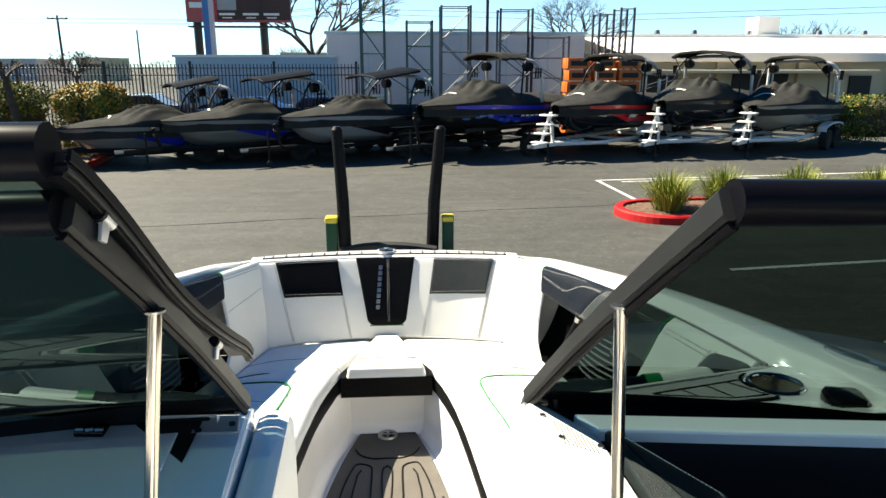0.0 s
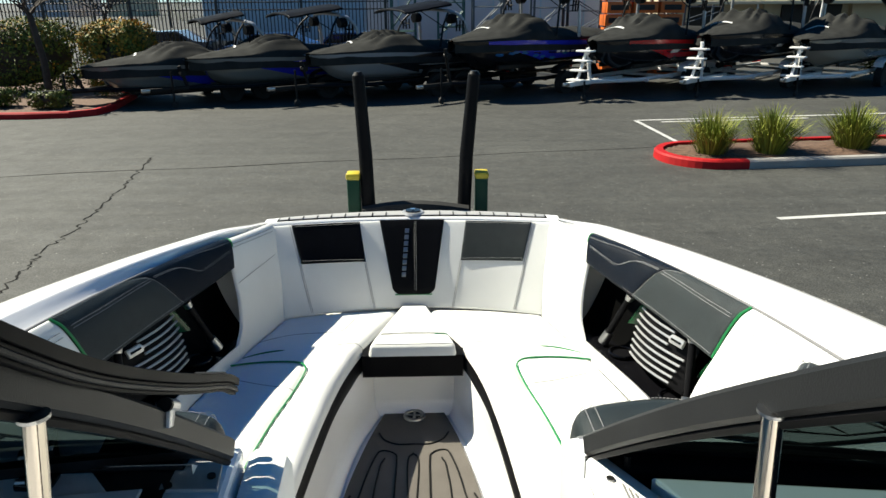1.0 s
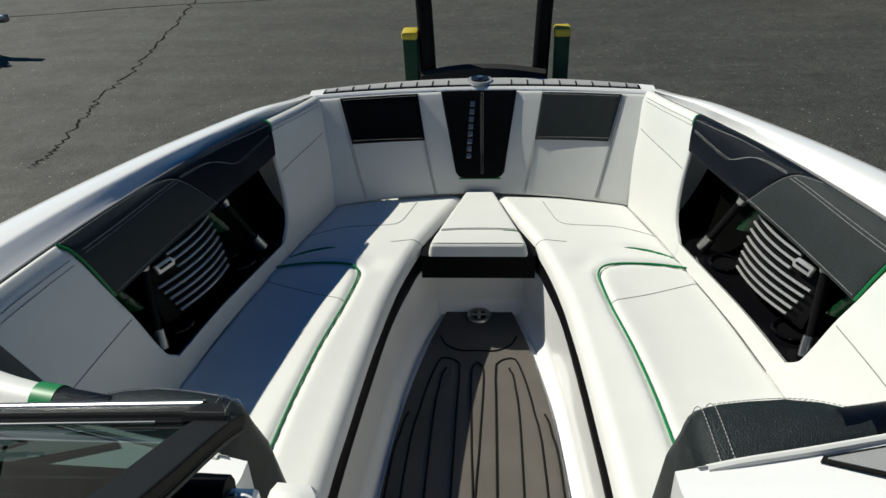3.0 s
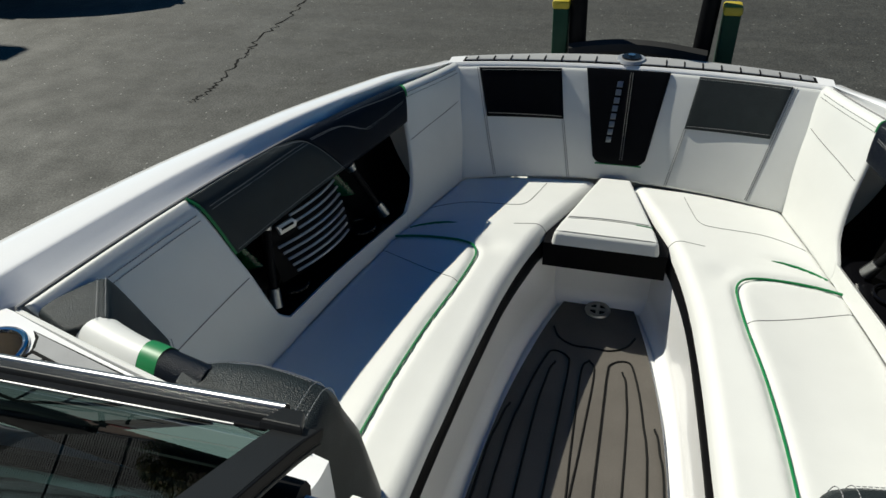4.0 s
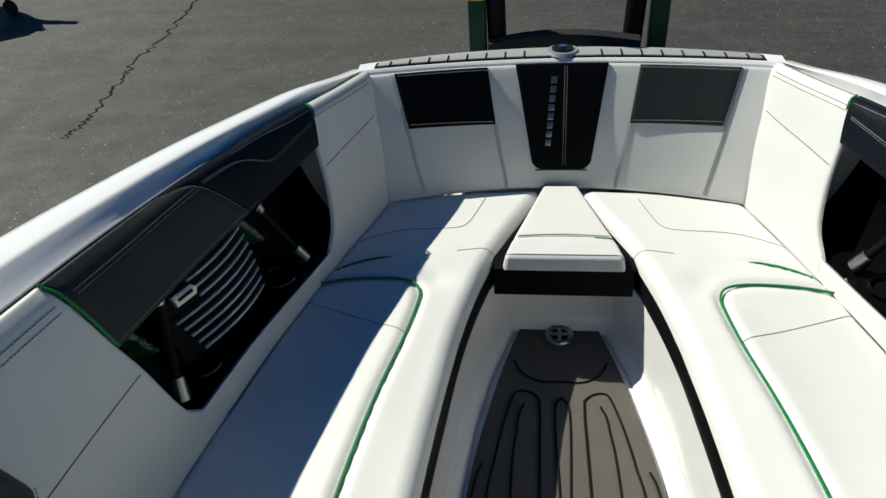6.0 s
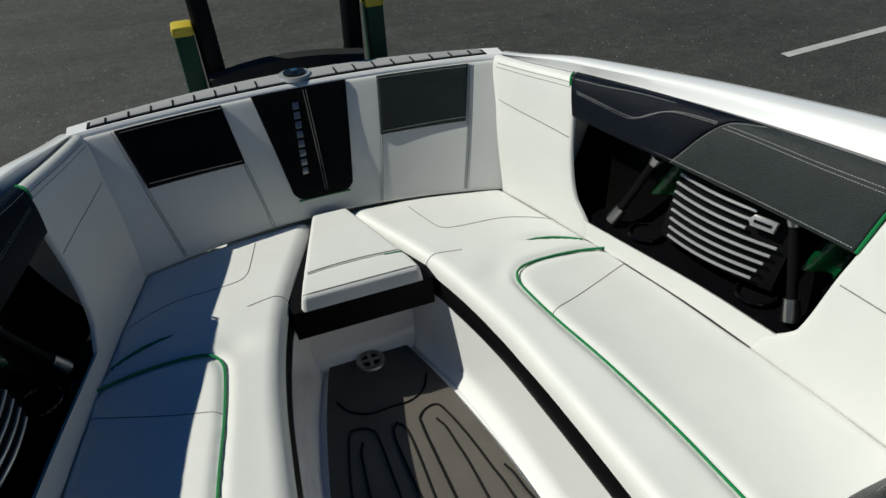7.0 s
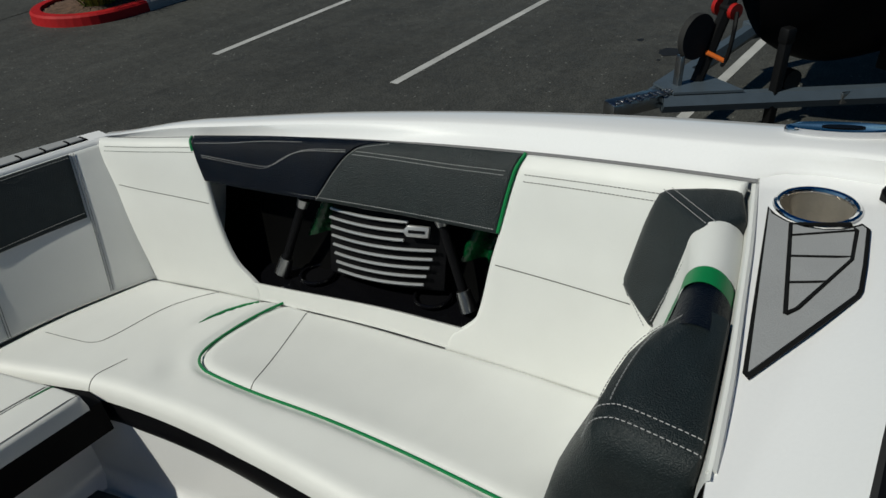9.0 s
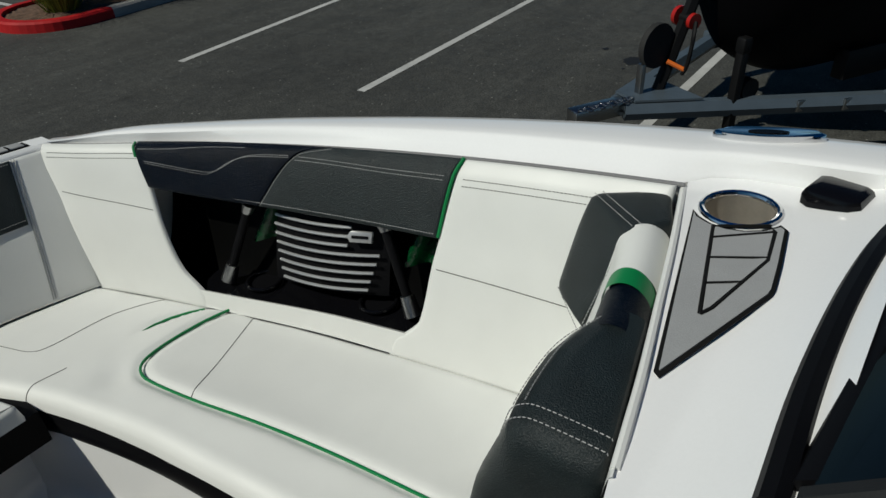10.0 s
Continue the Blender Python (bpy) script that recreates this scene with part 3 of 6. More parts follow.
for k in range(19):
    x = -0.54 + 0.06 * k
    if abs(x) < 0.1:
        continue
    bpart("pad_mark", box(x - 0.0022, x + 0.0022, pad_y(x, 0.0), pad_y(x, 0.6), BOW_Z + 0.012, BOW_Z + 0.0185), GROOVE, bow)
LY = FRONT_TOP(0) + 0.055
light = bpart("bow_light", disc((0, LY, BOW_Z + 0.012), 0.054, 0.010, 28, r2=0.048), SILVER, bow, "round silver bow light")
bpart("lens", disc((0, LY, BOW_Z + 0.022), 0.034, 0.006), GLOSS, bow)
bpart("lens_cap", disc((0, LY, BOW_Z + 0.026), 0.012, 0.008, 14), CHROME, bow)

# wedge cushion between the front seats
def wedge_pt(u, v):
    y = 2.540 + 0.388 * v
    w = 0.062 + (0.174 - 0.062) * (1 - v)
    e_ = min(v / 0.045, 1.0)
    x = (-1 + 2 * u) * w * (1 - 0.06 * (1 - e_))
    sd = min(1, (1 - abs(-1 + 2 * u)) * w / 0.016)
    z = 1.368 - 0.042 * (1 - math.sqrt(max(0, 1 - (1 - min(sd, e_)) ** 2))) - 0.008 * sstep(0.26, 0.0, v) ** 1.5
    z -= 0.004 * math.exp(-((v - 0.24 - 0.03 * math.cos(3 * (u - 0.5))) / 0.02) ** 2)
    return Vector((x, y, z))
wedge = bpart("wedge_cushion", grid(wedge_pt, 48, 60), VINYL, label="white vinyl wedge cushion")
for du in (0.0, 0.016):
    bpart("stitching", tube([wedge_pt(0.06 + 0.88 * k / 14, 0.24 + 0.03 * math.cos(3 * (0.06 + 0.88 * k / 14 - 0.5)) + du) + Vector((0, 0, 0.001)) for k in range(15)], 0.0011, 5), SEAM, wedge)
bpart("stitching", tube([wedge_pt(0.03 + 0.94 * k / 14, 0.045) + Vector((0, -0.001, 0.001)) for k in range(15)], 0.0011, 5), SEAM, wedge)
bpart("piping", tube([wedge_pt(0.80 + 0.2 * k / 6, 0.245 - 0.02 * k / 6) + Vector((0, 0, 0.002)) for k in range(7)], 0.002, 5), GREEN, wedge, "green piping")
bpart("wedge_skirt", prism([(-0.196, 2.60), (-0.194, 2.545), (0.194, 2.545), (0.196, 2.60), (0.06, 2.94), (-0.06, 2.94)], 1.228, 1.318, 0.0), BLACK, label="black panel under the wedge cushion")
bpart("footwell_front", grid(lambda u, v: Vector((-0.17 + 0.34 * u, 2.69 - 0.02 * v - 0.03 * max(0, v - 0.85) / 0.15, 1.235 - 0.235 * v)), 8, 12), GEL, label="white moulded front of the footwell")

# floor and foam mat
bpart("cockpit_floor", grid(lambda u, v: Vector(((-1 + 2 * u) * (1.05 if v < 0.55 else 0.5), -2.5 + 5.2 * v, FLOOR - 0.006)), 4, 20), GEL, label="white moulded floor")
MATX = curve([(2.66, 0.118), (2.62, 0.132), (2.42, 0.182), (2.1, 0.235), (1.7, 0.262), (1.2, 0.275), (0.3, 0.28)])
mat_ob = bpart("foam_mat", slab(lambda u, v: Vector((MATX(0.3 + 2.35 * (1 - v)) * (-1 + 2 * u), 0.3 + 2.35 * (1 - v), FLOOR - 0.003)), 10, 60, -0.012, 0.004), MAT_EVA, label="grey foam floor mat with black grooves")
drain = bpart("drain", ring((0, 2.62, FLOOR + 0.012), 0.036, 0.009), BRUSH, label="round silver drain fitting")
bpart("drain_cup", disc((0, 2.62, FLOOR + 0.008), 0.034, 0.006), BLACK, drain)
bpart("drain_spokes", box(-0.03, 0.03, 2.614, 2.626, FLOOR + 0.012, FLOOR + 0.018, bm=box(-0.006, 0.006, 2.59, 2.65, FLOOR + 0.012, FLOOR + 0.018)), BRUSH, drain)
G = FLOOR + 0.0105
for s in (1, -1):
    for pts in ([(0.20, 0.3), (0.20, 1.8), (0.175, 2.15), (0.14, 2.34), (0.115, 2.38), (0.07, 2.36), (0.06, 2.3), (0.062, 2.0), (0.07, 0.3)],
                [(0.135, 0.3), (0.135, 1.9), (0.122, 2.25), (0.105, 2.33)], [(0.245, 0.3), (0.245, 1.75), (0.225, 2.05), (0.21, 2.12)],
                [(0.0, 2.42), (0.06, 2.42), (0.11, 2.45), (0.135, 2.50)], [(0.0, 0.3), (0.0, 1.6), (0.012, 2.0), (0.02, 2.30), (0.0, 2.36)]):
        pp = smooth_path([(x, y, 0) for x, y in pts], 30)
        bpart("mat_groove", tube([(p.x * s, p.y, G) for p in pp], 0.0035, 5), GROOVE, mat_ob)

# aft backrest at the dash: corner lobe, banded roll and square bolster
TRIMY = curve([(1.0, 1.392), (0.97, 1.386), (0.80, 1.342), (0.664, 1.314), (0.55, 1.29), (0.42, 1.262), (0.30, 1.235)])


def stuffed(points, bev, seg_=3):
    """A stuffed block: the hull of its corners with rounded edges."""
    bm = bmesh.new()
    for p in points:
        bm.verts.new(p)
    r = bmesh.ops.convex_hull(bm, input=list(bm.verts))
    bmesh.ops.delete(bm, geom=[v for v in bm.verts if not v.link_faces], context="VERTS")
    bmesh.ops.dissolve_limit(bm, angle_limit=0.12, verts=list(bm.verts), edges=list(bm.edges))
    bmesh.ops.bevel(bm, geom=list(bm.edges), offset=bev, segments=seg_, profile=0.6, affect="EDGES")
    bmesh.ops.recalc_face_normals(bm, faces=list(bm.faces))
    return bm


for s in (1, -1):
    def by(x, y, z, s=s):
        return Vector((x * s, y, z))
    def bolster_ring(x, inset):
        """A closed section of the bolster across the boat at x."""
        yf = curve([(0.34, 1.382), (0.37, 1.392), (0.44, 1.402), (0.52, 1.400), (0.59, 1.378)])(x)
        ya, zt = TRIMY(x) + 0.004, 1.772 + 0.016 * sstep(0.36, 0.58, x)
        pts = [(ya, 1.36), (ya, 1.60), (ya, zt - 0.014), (ya + 0.003, zt - 0.004), (ya + 0.010, zt), (yf - 0.045, zt + 0.002), (yf - 0.018, zt - 0.006), (yf, zt - 0.024), (yf + 0.012, zt - 0.06), (yf + 0.06, 1.60), (yf + 0.12, 1.36)]
        cy = (ya + yf) / 2 + 0.02
        return [by(x, y + (cy - y) * inset * 2.2, z - inset * (0.35 if z > 1.7 else 0)) for y, z in pts]
    bm = bmesh.new()
    rows = [[bm.verts.new(p) for p in bolster_ring(x, i)] for x, i in ((0.60, 0.0), (0.55, 0.0), (0.50, 0.0), (0.45, 0.0), (0.41, 0.0), (0.385, 0.005), (0.37, 0.015), (0.36, 0.035), (0.353, 0.07), (0.349, 0.12), (0.349, 0.30))]
    for p, q in zip(rows, rows[1:]):
        for k in range(len(p) - 1):
            bm.faces.new((p[k], p[k + 1], q[k + 1], q[k]))
    bm.faces.new(rows[-1])
    bol = bpart("bolster", bm, CHAR, label="charcoal vinyl bolster facing the bow seat")
    def roll(x, v):
        yb = TRIMY(x) + 0.004
        if v < 0.12:
            return Vector((yb, 1.70 + 0.045 * v / 0.12))
        if v > 0.75:
            return Vector((yb + 0.078 + 0.04 * (v - 0.75) / 0.25, 1.745 - 0.15 * (v - 0.75) / 0.25))
        a = math.pi * (v - 0.12) / 0.63
        return Vector((yb + 0.039 - 0.039 * math.cos(a), 1.745 + 0.047 * math.sin(a)))
    def band(name, x0, x1, material, label, o=0.0):
        return bpart(name, grid(lambda u, v: by(x0 + (x1 - 0.085 * v * (x1 > 0.8) - x0) * u, roll(x0 + (x1 - x0) * u, v).x + o, roll(x0 + (x1 - x0) * u, v).y + o), 8, 28), material, bol, label)
    band("bolster_band", 0.56, 0.655, NAVY, "black vinyl band", 0.001)
    band("bolster_band", 0.655, 0.697, GREEN, "green vinyl band", 0.003)
    band("bolster_band", 0.697, 0.872, VINYL, "white vinyl band")
    bpart("bolster_base", grid(lambda u, v: by(0.56 + 0.42 * u, (TRIMY(0.56 + 0.42 * u) + 0.10) * (1 - v) + 1.56 * v, 1.68 - 0.33 * v), 10, 8), VINYL, bol, "white vinyl lower face")
    lobe = bpart("bolster_end", stuffed([by(*p) for p in ((0.908, 1.535, 1.786), (0.972, 1.408, 1.792), (0.86, 1.364, 1.792), (0.806, 1.412, 1.788), (0.838, 1.565, 1.60), (0.752, 1.478, 1.585), (0.97, 1.54, 1.74), (0.91, 1.60, 1.58), (0.91, 1.46, 1.50), (0.90, 1.37, 1.60))], 0.016, 4), CHAR, bol, "charcoal vinyl end of the bolster")
    for a, c in (((0.900, 1.523, 1.791), (0.815, 1.416, 1.793)), ((0.910, 1.512, 1.7925), (0.826, 1.405, 1.7945)), ((0.798, 1.424, 1.775), (0.752, 1.472, 1.61)), ((0.832, 1.561, 1.612), (0.757, 1.484, 1.592))):
        bpart("stitching", stitch([by(*a), by(*c)], 0.0009), THREAD, lobe)
    for x, off in ((0.392, 0.0), (0.372, 0.010)):
        sec = bolster_ring(x, 0.006 if off else 0.0)[3:9]
        bpart("stitching", stitch([p + Vector((0, 0, 0.001)) + (p - by(x + 0.05, 1.33, 1.70)).normalized() * 0.0015 for p in smooth_path(sec, 24)], 0.0009), THREAD, bol)
    for k0 in (6, 7):
        bpart("stitching", stitch([bolster_ring(0.40 + 0.185 * q / 12, 0)[k0] + Vector((0, 0.001, 0.0015)) for q in range(13)], 0.0009), THREAD, bol)
    TRIM = curve([(0.99, 1.397), (0.93, 1.381), (0.81, 1.349), (0.66, 1.313), (0.55, 1.286), (0.44, 1.262), (0.345, 1.243)])
    bpart("trim_tube", tube(smooth_path([by(x, TRIM(x) - 0.004, z) for x, z in ((0.985, 1.790), (0.90, 1.791), (0.78, 1.791), (0.65, 1.790), (0.5, 1.789), (0.40, 1.787), (0.345, 1.782))], 44), 0.0065, 8), VINYL, bol, "white piping along the deck")
    bpart("deck_lip", grid(lambda u, v: by(0.33 + 0.65 * u, TRIM(0.33 + 0.65 * u) - 0.004 + 0.014 * v, 1.789 - 0.06 * v * v), 24, 5), VINYL, bol)

    # dash deck between bolster and windshield
    Y0 = lambda u: TRIMY(0.30 + 0.80 * u) - 0.002
    def dash(u, v, s=s):
        x = 0.30 + 0.80 * u
        y0 = Y0(u)
        y1 = 1.06 - 0.02 * u
        y = y0 + (y1 - y0) * v
        w = min(1, max(0, (1.21 - y) / (1.21 - y1)))
        z = 1.783 + 0.012 * u + 0.085 * (w ** 1.5) * (1 - 0.55 * sstep(0.25, 0.9, u))
        return mirror((x, y, z), s)
    CUP = (0.948, 1.284)
    def holed(bm):
        """Cut the cup holder's hole."""
        bmesh.ops.delete(bm, geom=[f for f in bm.faces if math.hypot(abs(f.calc_center_median().x) - CUP[0], f.calc_center_median().y - CUP[1]) < 0.058], context="FACES")
        return bm
    deck = bpart("dash_deck", holed(grid(dash, 110, 40)), GEL, label="white moulded deck before the windshield")
    bpart("dash_end", grid(lambda u, v, s=s: dash(0, u, s) + Vector((0.012 * s * v, 0, -0.75 * v)), 14, 6), GEL, label="white moulded end of the console")
    def ondash(x, y, h=0.0):
        u = (x - 0.30) / 0.80
        v = (Y0(u) - y) / (Y0(u) - 1.06 + 0.02 * u)
        return Vector((x, y, dash(u, max(0, min(1, v)), s).z + h))
    bpart("deck_side", grid(lambda u, v, s=s: mirror(Vector((1.095 + 0.10 * v, 1.46 - 1.0 * u, 1.794 + 0.012 * v)), s), 20, 4), GEL, deck)
    arc_ = [(CUP[0] + 0.076 * math.cos(radians(q)), CUP[1] + 0.076 * math.sin(radians(q))) for q in (120, 140, 160, 180, 200, 220, 240, 248)]
    outer = [(0.497, 1.250), (0.505, 1.260)] + arc_ + [(0.905, 1.199), (0.80, 1.184), (0.73, 1.176), (0.715, 1.177)]
    inner = []
    for k, p in enumerate(outer):
        d0, d1 = (Vector(p) - Vector(outer[k - 1])).normalized(), (Vector(outer[(k + 1) % len(outer)]) - Vector(p)).normalized()
        n = Vector((d0.y + d1.y, -d0.x - d1.x)).normalized()
        inner.append((p[0] + n.x * 0.006 / max(0.55, n.dot(Vector((d0.y, -d0.x)))), p[1] + n.y * 0.006 / max(0.55, n.dot(Vector((d0.y, -d0.x))))))
    bpart("foam_pad", prism(outer, 0, 0.003, 0.0005, fn=lambda p: mirror(ondash(p.x, p.y, p.z + 0.002), s)), GROOVE, deck, "black-edged grey foam pad")
    bpart("pad_top", prism(inner, 0.003, 0.005, fn=lambda p: mirror(ondash(p.x, p.y, p.z + 0.002), s)), PADG, deck)
    out = [(0.636, 1.248), (0.866, 1.303), (0.906, 1.227), (0.890, 1.215), (0.804, 1.204), (0.655, 1.238)]
    bpart("pad_groove", tube([mirror(ondash(x, y, 0.0062), s) for x, y in out + out[:1]], 0.0038, 5), GROOVE, deck)
    for a, b in (((0.832, 1.295), (0.890, 1.216)), ((0.775, 1.281), (0.812, 1.206)), ((0.708, 1.265), (0.735, 1.220))):
        bpart("pad_groove", tube([mirror(ondash(*a, 0.0062), s), mirror(ondash(*b, 0.0062), s)], 0.0030, 5), GROOVE, deck)
    CZ = 1.794
    bpart("cup_holder", ring(mirror((*CUP, CZ), s), 0.061, 0.006), CHROME, deck, "stainless steel cup holder")
    bpart("cup_wall", grid(lambda u, v, s=s: mirror((CUP[0] + (0.058 - 0.008 * v) * math.cos(u * math.tau), CUP[1] + (0.058 - 0.008 * v) * math.sin(u * math.tau), CZ + 0.003 - 0.085 * v), s), 32, 6, bm=disc(mirror((*CUP, CZ - 0.08), s), 0.05, 0.002)), CUPW, deck)
    bpart("deck_cap", prism([(-0.035, 0.045), (0.035, 0.045), (0.045, 0.03), (0.042, -0.03), (0.03, -0.045), (-0.03, -0.045), (-0.042, -0.03), (-0.045, 0.03)], 1.795, 1.825, 0.012, fn=lambda p: mirror(Vector((1.035 + p.x * 0.9 + p.y * 0.25, 1.155 + p.y - p.x * 0.2, p.z)), s)), GLOSS, deck, "black rounded deck cap")
    cl = bpart("cleat", prism([(0.026 * math.cos(a * math.tau / 28), 0.094 * math.sin(a * math.tau / 28)) for a in range(28)], 0, 0.015, 0.007, fn=lambda p: mirror(Vector((1.155 + p.x + (-0.20 if p.y > 0 else -0.26) * p.y, 1.30 + p.y, TOPZ(1.3 + p.y) + 0.034 + p.z)), s)), CHROME, deck, "chrome pull-up cleat")
    bpart("cleat_recess", prism([(0.009 * math.cos(a * math.tau / 20), 0.034 * math.sin(a * math.tau / 20)) for a in range(20)], 0.015, 0.0165, fn=lambda p: mirror(Vector((1.155 + p.x - 0.23 * p.y, 1.30 + p.y, TOPZ(1.3 + p.y) + 0.034 + p.z)), s)), GLOSS, cl)

    # windshield: curved side frame, base rail, top rail, tinted glass, support tube
    LOW, TOP = (Vector((0.308, 1.062, 1.885)), Vector((0.352, 0.40, 2.365))) if s > 0 else (Vector((0.247, 1.069, 1.887)), Vector((0.253, 0.447, 2.356)))
    BASE_OUT, TOP_OUT = Vector((1.08, 1.02, 1.80)), Vector((1.10, TOP.y - 0.02, TOP.z - 0.03))
    arch = Vector((0, 0.006, 0.008)) if s > 0 else Vector((0, 0.004, 0.011))
    SIDE = smooth_path([mirror(p, s) for p in (LOW, LOW.lerp(TOP, 0.25) + arch * 0.7, LOW.lerp(TOP, 0.5) + arch, LOW.lerp(TOP, 0.75) + arch * 0.7, TOP)], 24)
    ws = bpart("windshield_frame", bar(SIDE, 0.022, 0.032), FRAME, label="grey metal windshield frame with tinted glass", smooth=False)
    bpart("seal", tube([p + Vector((0, -0.006, -0.019)) for p in SIDE], 0.006, 6), BLACK, ws, "black rubber seal")
    bpart("top_rail", tube(smooth_path([mirror(p, s) for p in (TOP, TOP.lerp(TOP_OUT, 0.5) + Vector((0, 0.02, 0.006)), TOP_OUT)], 12), 0.022, 16), RAILB, ws, "black top rail")
    bpart("base_rail", tube(smooth_path([mirror(Vector(p), s) for p in ((0.318, 1.088, 1.852), (0.50, 1.094, 1.846), (0.72, 1.088, 1.834), (0.92, 1.068, 1.818), (1.08, 1.03, 1.802))], 20), 0.017, 8), BLACK, ws, "black base rail")
    def pane_pt(u, v, s=s):
        """On the glass: u outwards, v from the base to the top rail."""
        foot = LOW.lerp(BASE_OUT, u) + Vector((0, 0.02 * math.sin(math.pi * u), 0))
        head = TOP.lerp(TOP_OUT, u) + Vector((0, 0.02 * math.sin(math.pi * u), 0))
        return mirror(foot.lerp(head, v) + arch * (math.sin(math.pi * min(1, max(0, v))) * (1 - 0.3 * u)) + Vector((0.004, 0, -0.004)), s)
    bpart("pane", grid(pane_pt, 12, 12), TINT, ws, "dark tinted glass")
    bpart("black_band", grid(lambda u, v: pane_pt(u, -0.02 + (0.115 + 0.03 * u) * v) + Vector((0, -0.004, -0.003)), 20, 4), BLACK, ws, "black band along the foot of the glass")
    bpart("dash_cowl", grid(lambda u, v, s=s: mirror((0.33 + 0.76 * u, 1.082 - 0.05 * u * u - 0.16 * v, 1.852 - 0.05 * u - 0.015 * v), s), 12, 4), HELM if s > 0 else BLACK, ws, "dark cowl under the glass")
    THEAD, TFOOT = (Vector((0.331, 0.621, 2.201)), Vector((0.362, 0.61, 1.2))) if s > 0 else (Vector((0.243, 0.627, 2.206)), Vector((0.345, 0.61, 1.2)))
    bpart("support_tube", tube([mirror(THEAD, s), mirror(TFOOT, s)], 0.0085, 14), STEELDIM, ws, "polished steel support tube")
    bpart("tube_plate", disc(mirror(THEAD + Vector((0, 0, 0.0)), s), 0.0125, 0.003, 18), BRUSH, ws, "thin steel plate on the tube")
    # consoles behind the windshield
    M = lambda p, s=s: mirror(p, s)
    if s < 0:
        cons = apart("console", prism([(0.302, 1.115), (1.12, 1.05), (1.12, -0.3), (0.40, -0.3), (0.302, 0.60)], 0.99, 1.95, 0.012, fn=M), GEL, label="white locker console", smooth=False)
        apart("dash_brow", tube([M(Vector(p)) for p in ((0.335, 1.095, 1.945), (0.80, 1.085, 1.93), (1.12, 1.055, 1.90))], 0.028, 10), BLACK, label="black moulding under the glass")
        apart("locker_lid", prism([(0.43, 0.995), (0.80, 0.935), (0.80, 0.2), (0.45, 0.2), (0.428, 0.845)], 1.95, 1.957, 0.003, fn=M), GEL, cons, smooth=False)
        apart("corner_plate", prism([(0.325, 1.10), (0.415, 1.065), (0.405, 0.995), (0.315, 1.0)], 1.95, 1.955, 0.002, fn=M), PADG, cons, "grey corner plate with dark screws", smooth=False)
        for x, y in ((0.407, 1.056), (0.328, 1.085), (0.331, 1.028), (0.393, 1.003)):
            apart("screw_head", disc(M(Vector((x, y, 1.955))), 0.007, 0.003, 12), BLACK, cons)
        hinge = apart("hinge", box(-0.630, -0.572, 0.985, 1.025, 1.95, 1.962, 0.003), GLOSS, cons, "black hinge of the locker lid")
        for k in range(3):
            apart("knuckle", tube([(-0.626 + 0.019 * k, 0.99, 1.964), (-0.611 + 0.019 * k, 0.992, 1.964)], 0.005, 8), BRUSH, hinge)
    else:
        cons = apart("console", prism([(0.345, 0.99), (1.12, 0.97), (1.12, -0.4), (0.80, -0.4), (0.36, 0.35)], 0.99, 1.96, 0.012, fn=M), HELM, label="dark navy helm console", smooth=False)
        apart("dash_brow", tube([M(Vector(p)) for p in ((0.305, 1.085, 1.95), (0.80, 1.085, 1.935), (1.12, 1.065, 1.90))], 0.030, 10), BLACK, label="black moulding under the glass")
        apart("console_strip", prism([(0.335, 1.02), (1.12, 0.99), (1.12, 0.93), (0.36, 0.962)], 1.80, 1.985, 0.006, fn=M), GEL, cons, "white strip along the helm", smooth=False)
        apart("console_cover", prism([(0.252, 1.065), (0.28, 1.075), (0.357, 0.945), (0.36, 0.30), (0.252, 0.30)], 1.40, 1.985, 0.012, fn=M), GEL, cons, "white moulded corner of the helm")
        apart("knee_pad", prism([(0.370, 0.950), (0.385, 0.950), (0.49, 0.76), (0.49, 0.40), (0.37, 0.40)], 1.92, 1.993, 0.012, fn=M), CHAR, cons, "charcoal vinyl pad")
        apart("stitching", stitch([M(Vector(p)) for p in ((0.388, 0.925, 1.9945), (0.478, 0.755, 1.9945), (0.478, 0.5, 1.9945))], 0.0011), THREAD, cons)
        for k in range(9):
            apart("rib", box(0.285 + 0.006 * k, 0.287 + 0.006 * k, 0.91 - 0.004 * k, 1.00 - 0.010 * k, 1.985, 1.9875), SEAM, cons)
        for x, y in ((0.272, 1.01), (0.285, 0.93), (0.345, 0.90)):
            apart("screw_head", disc(Vector((x, y, 1.985)), 0.006, 0.003, 12), BRUSH, cons)
        apart("stud", tube([(0.305, 1.04, 1.985), (0.305, 1.04, 2.005)], 0.005, 8), BLACK, cons)
    apart("console_side", prism([(0.222, 1.13), (0.235, 1.15), (0.29, 1.15), (0.30, 1.13), (0.30, 0.50), (0.222, 0.50)] if s < 0 else [(0.222, 1.04), (0.23, 1.055), (0.246, 1.055), (0.252, 1.04), (0.252, 0.45), (0.222, 0.45)], 1.05, 1.93 if s < 0 else 1.96, 0.026 if s < 0 else 0.012, fn=M), VINYL, label="rounded white side of the console")

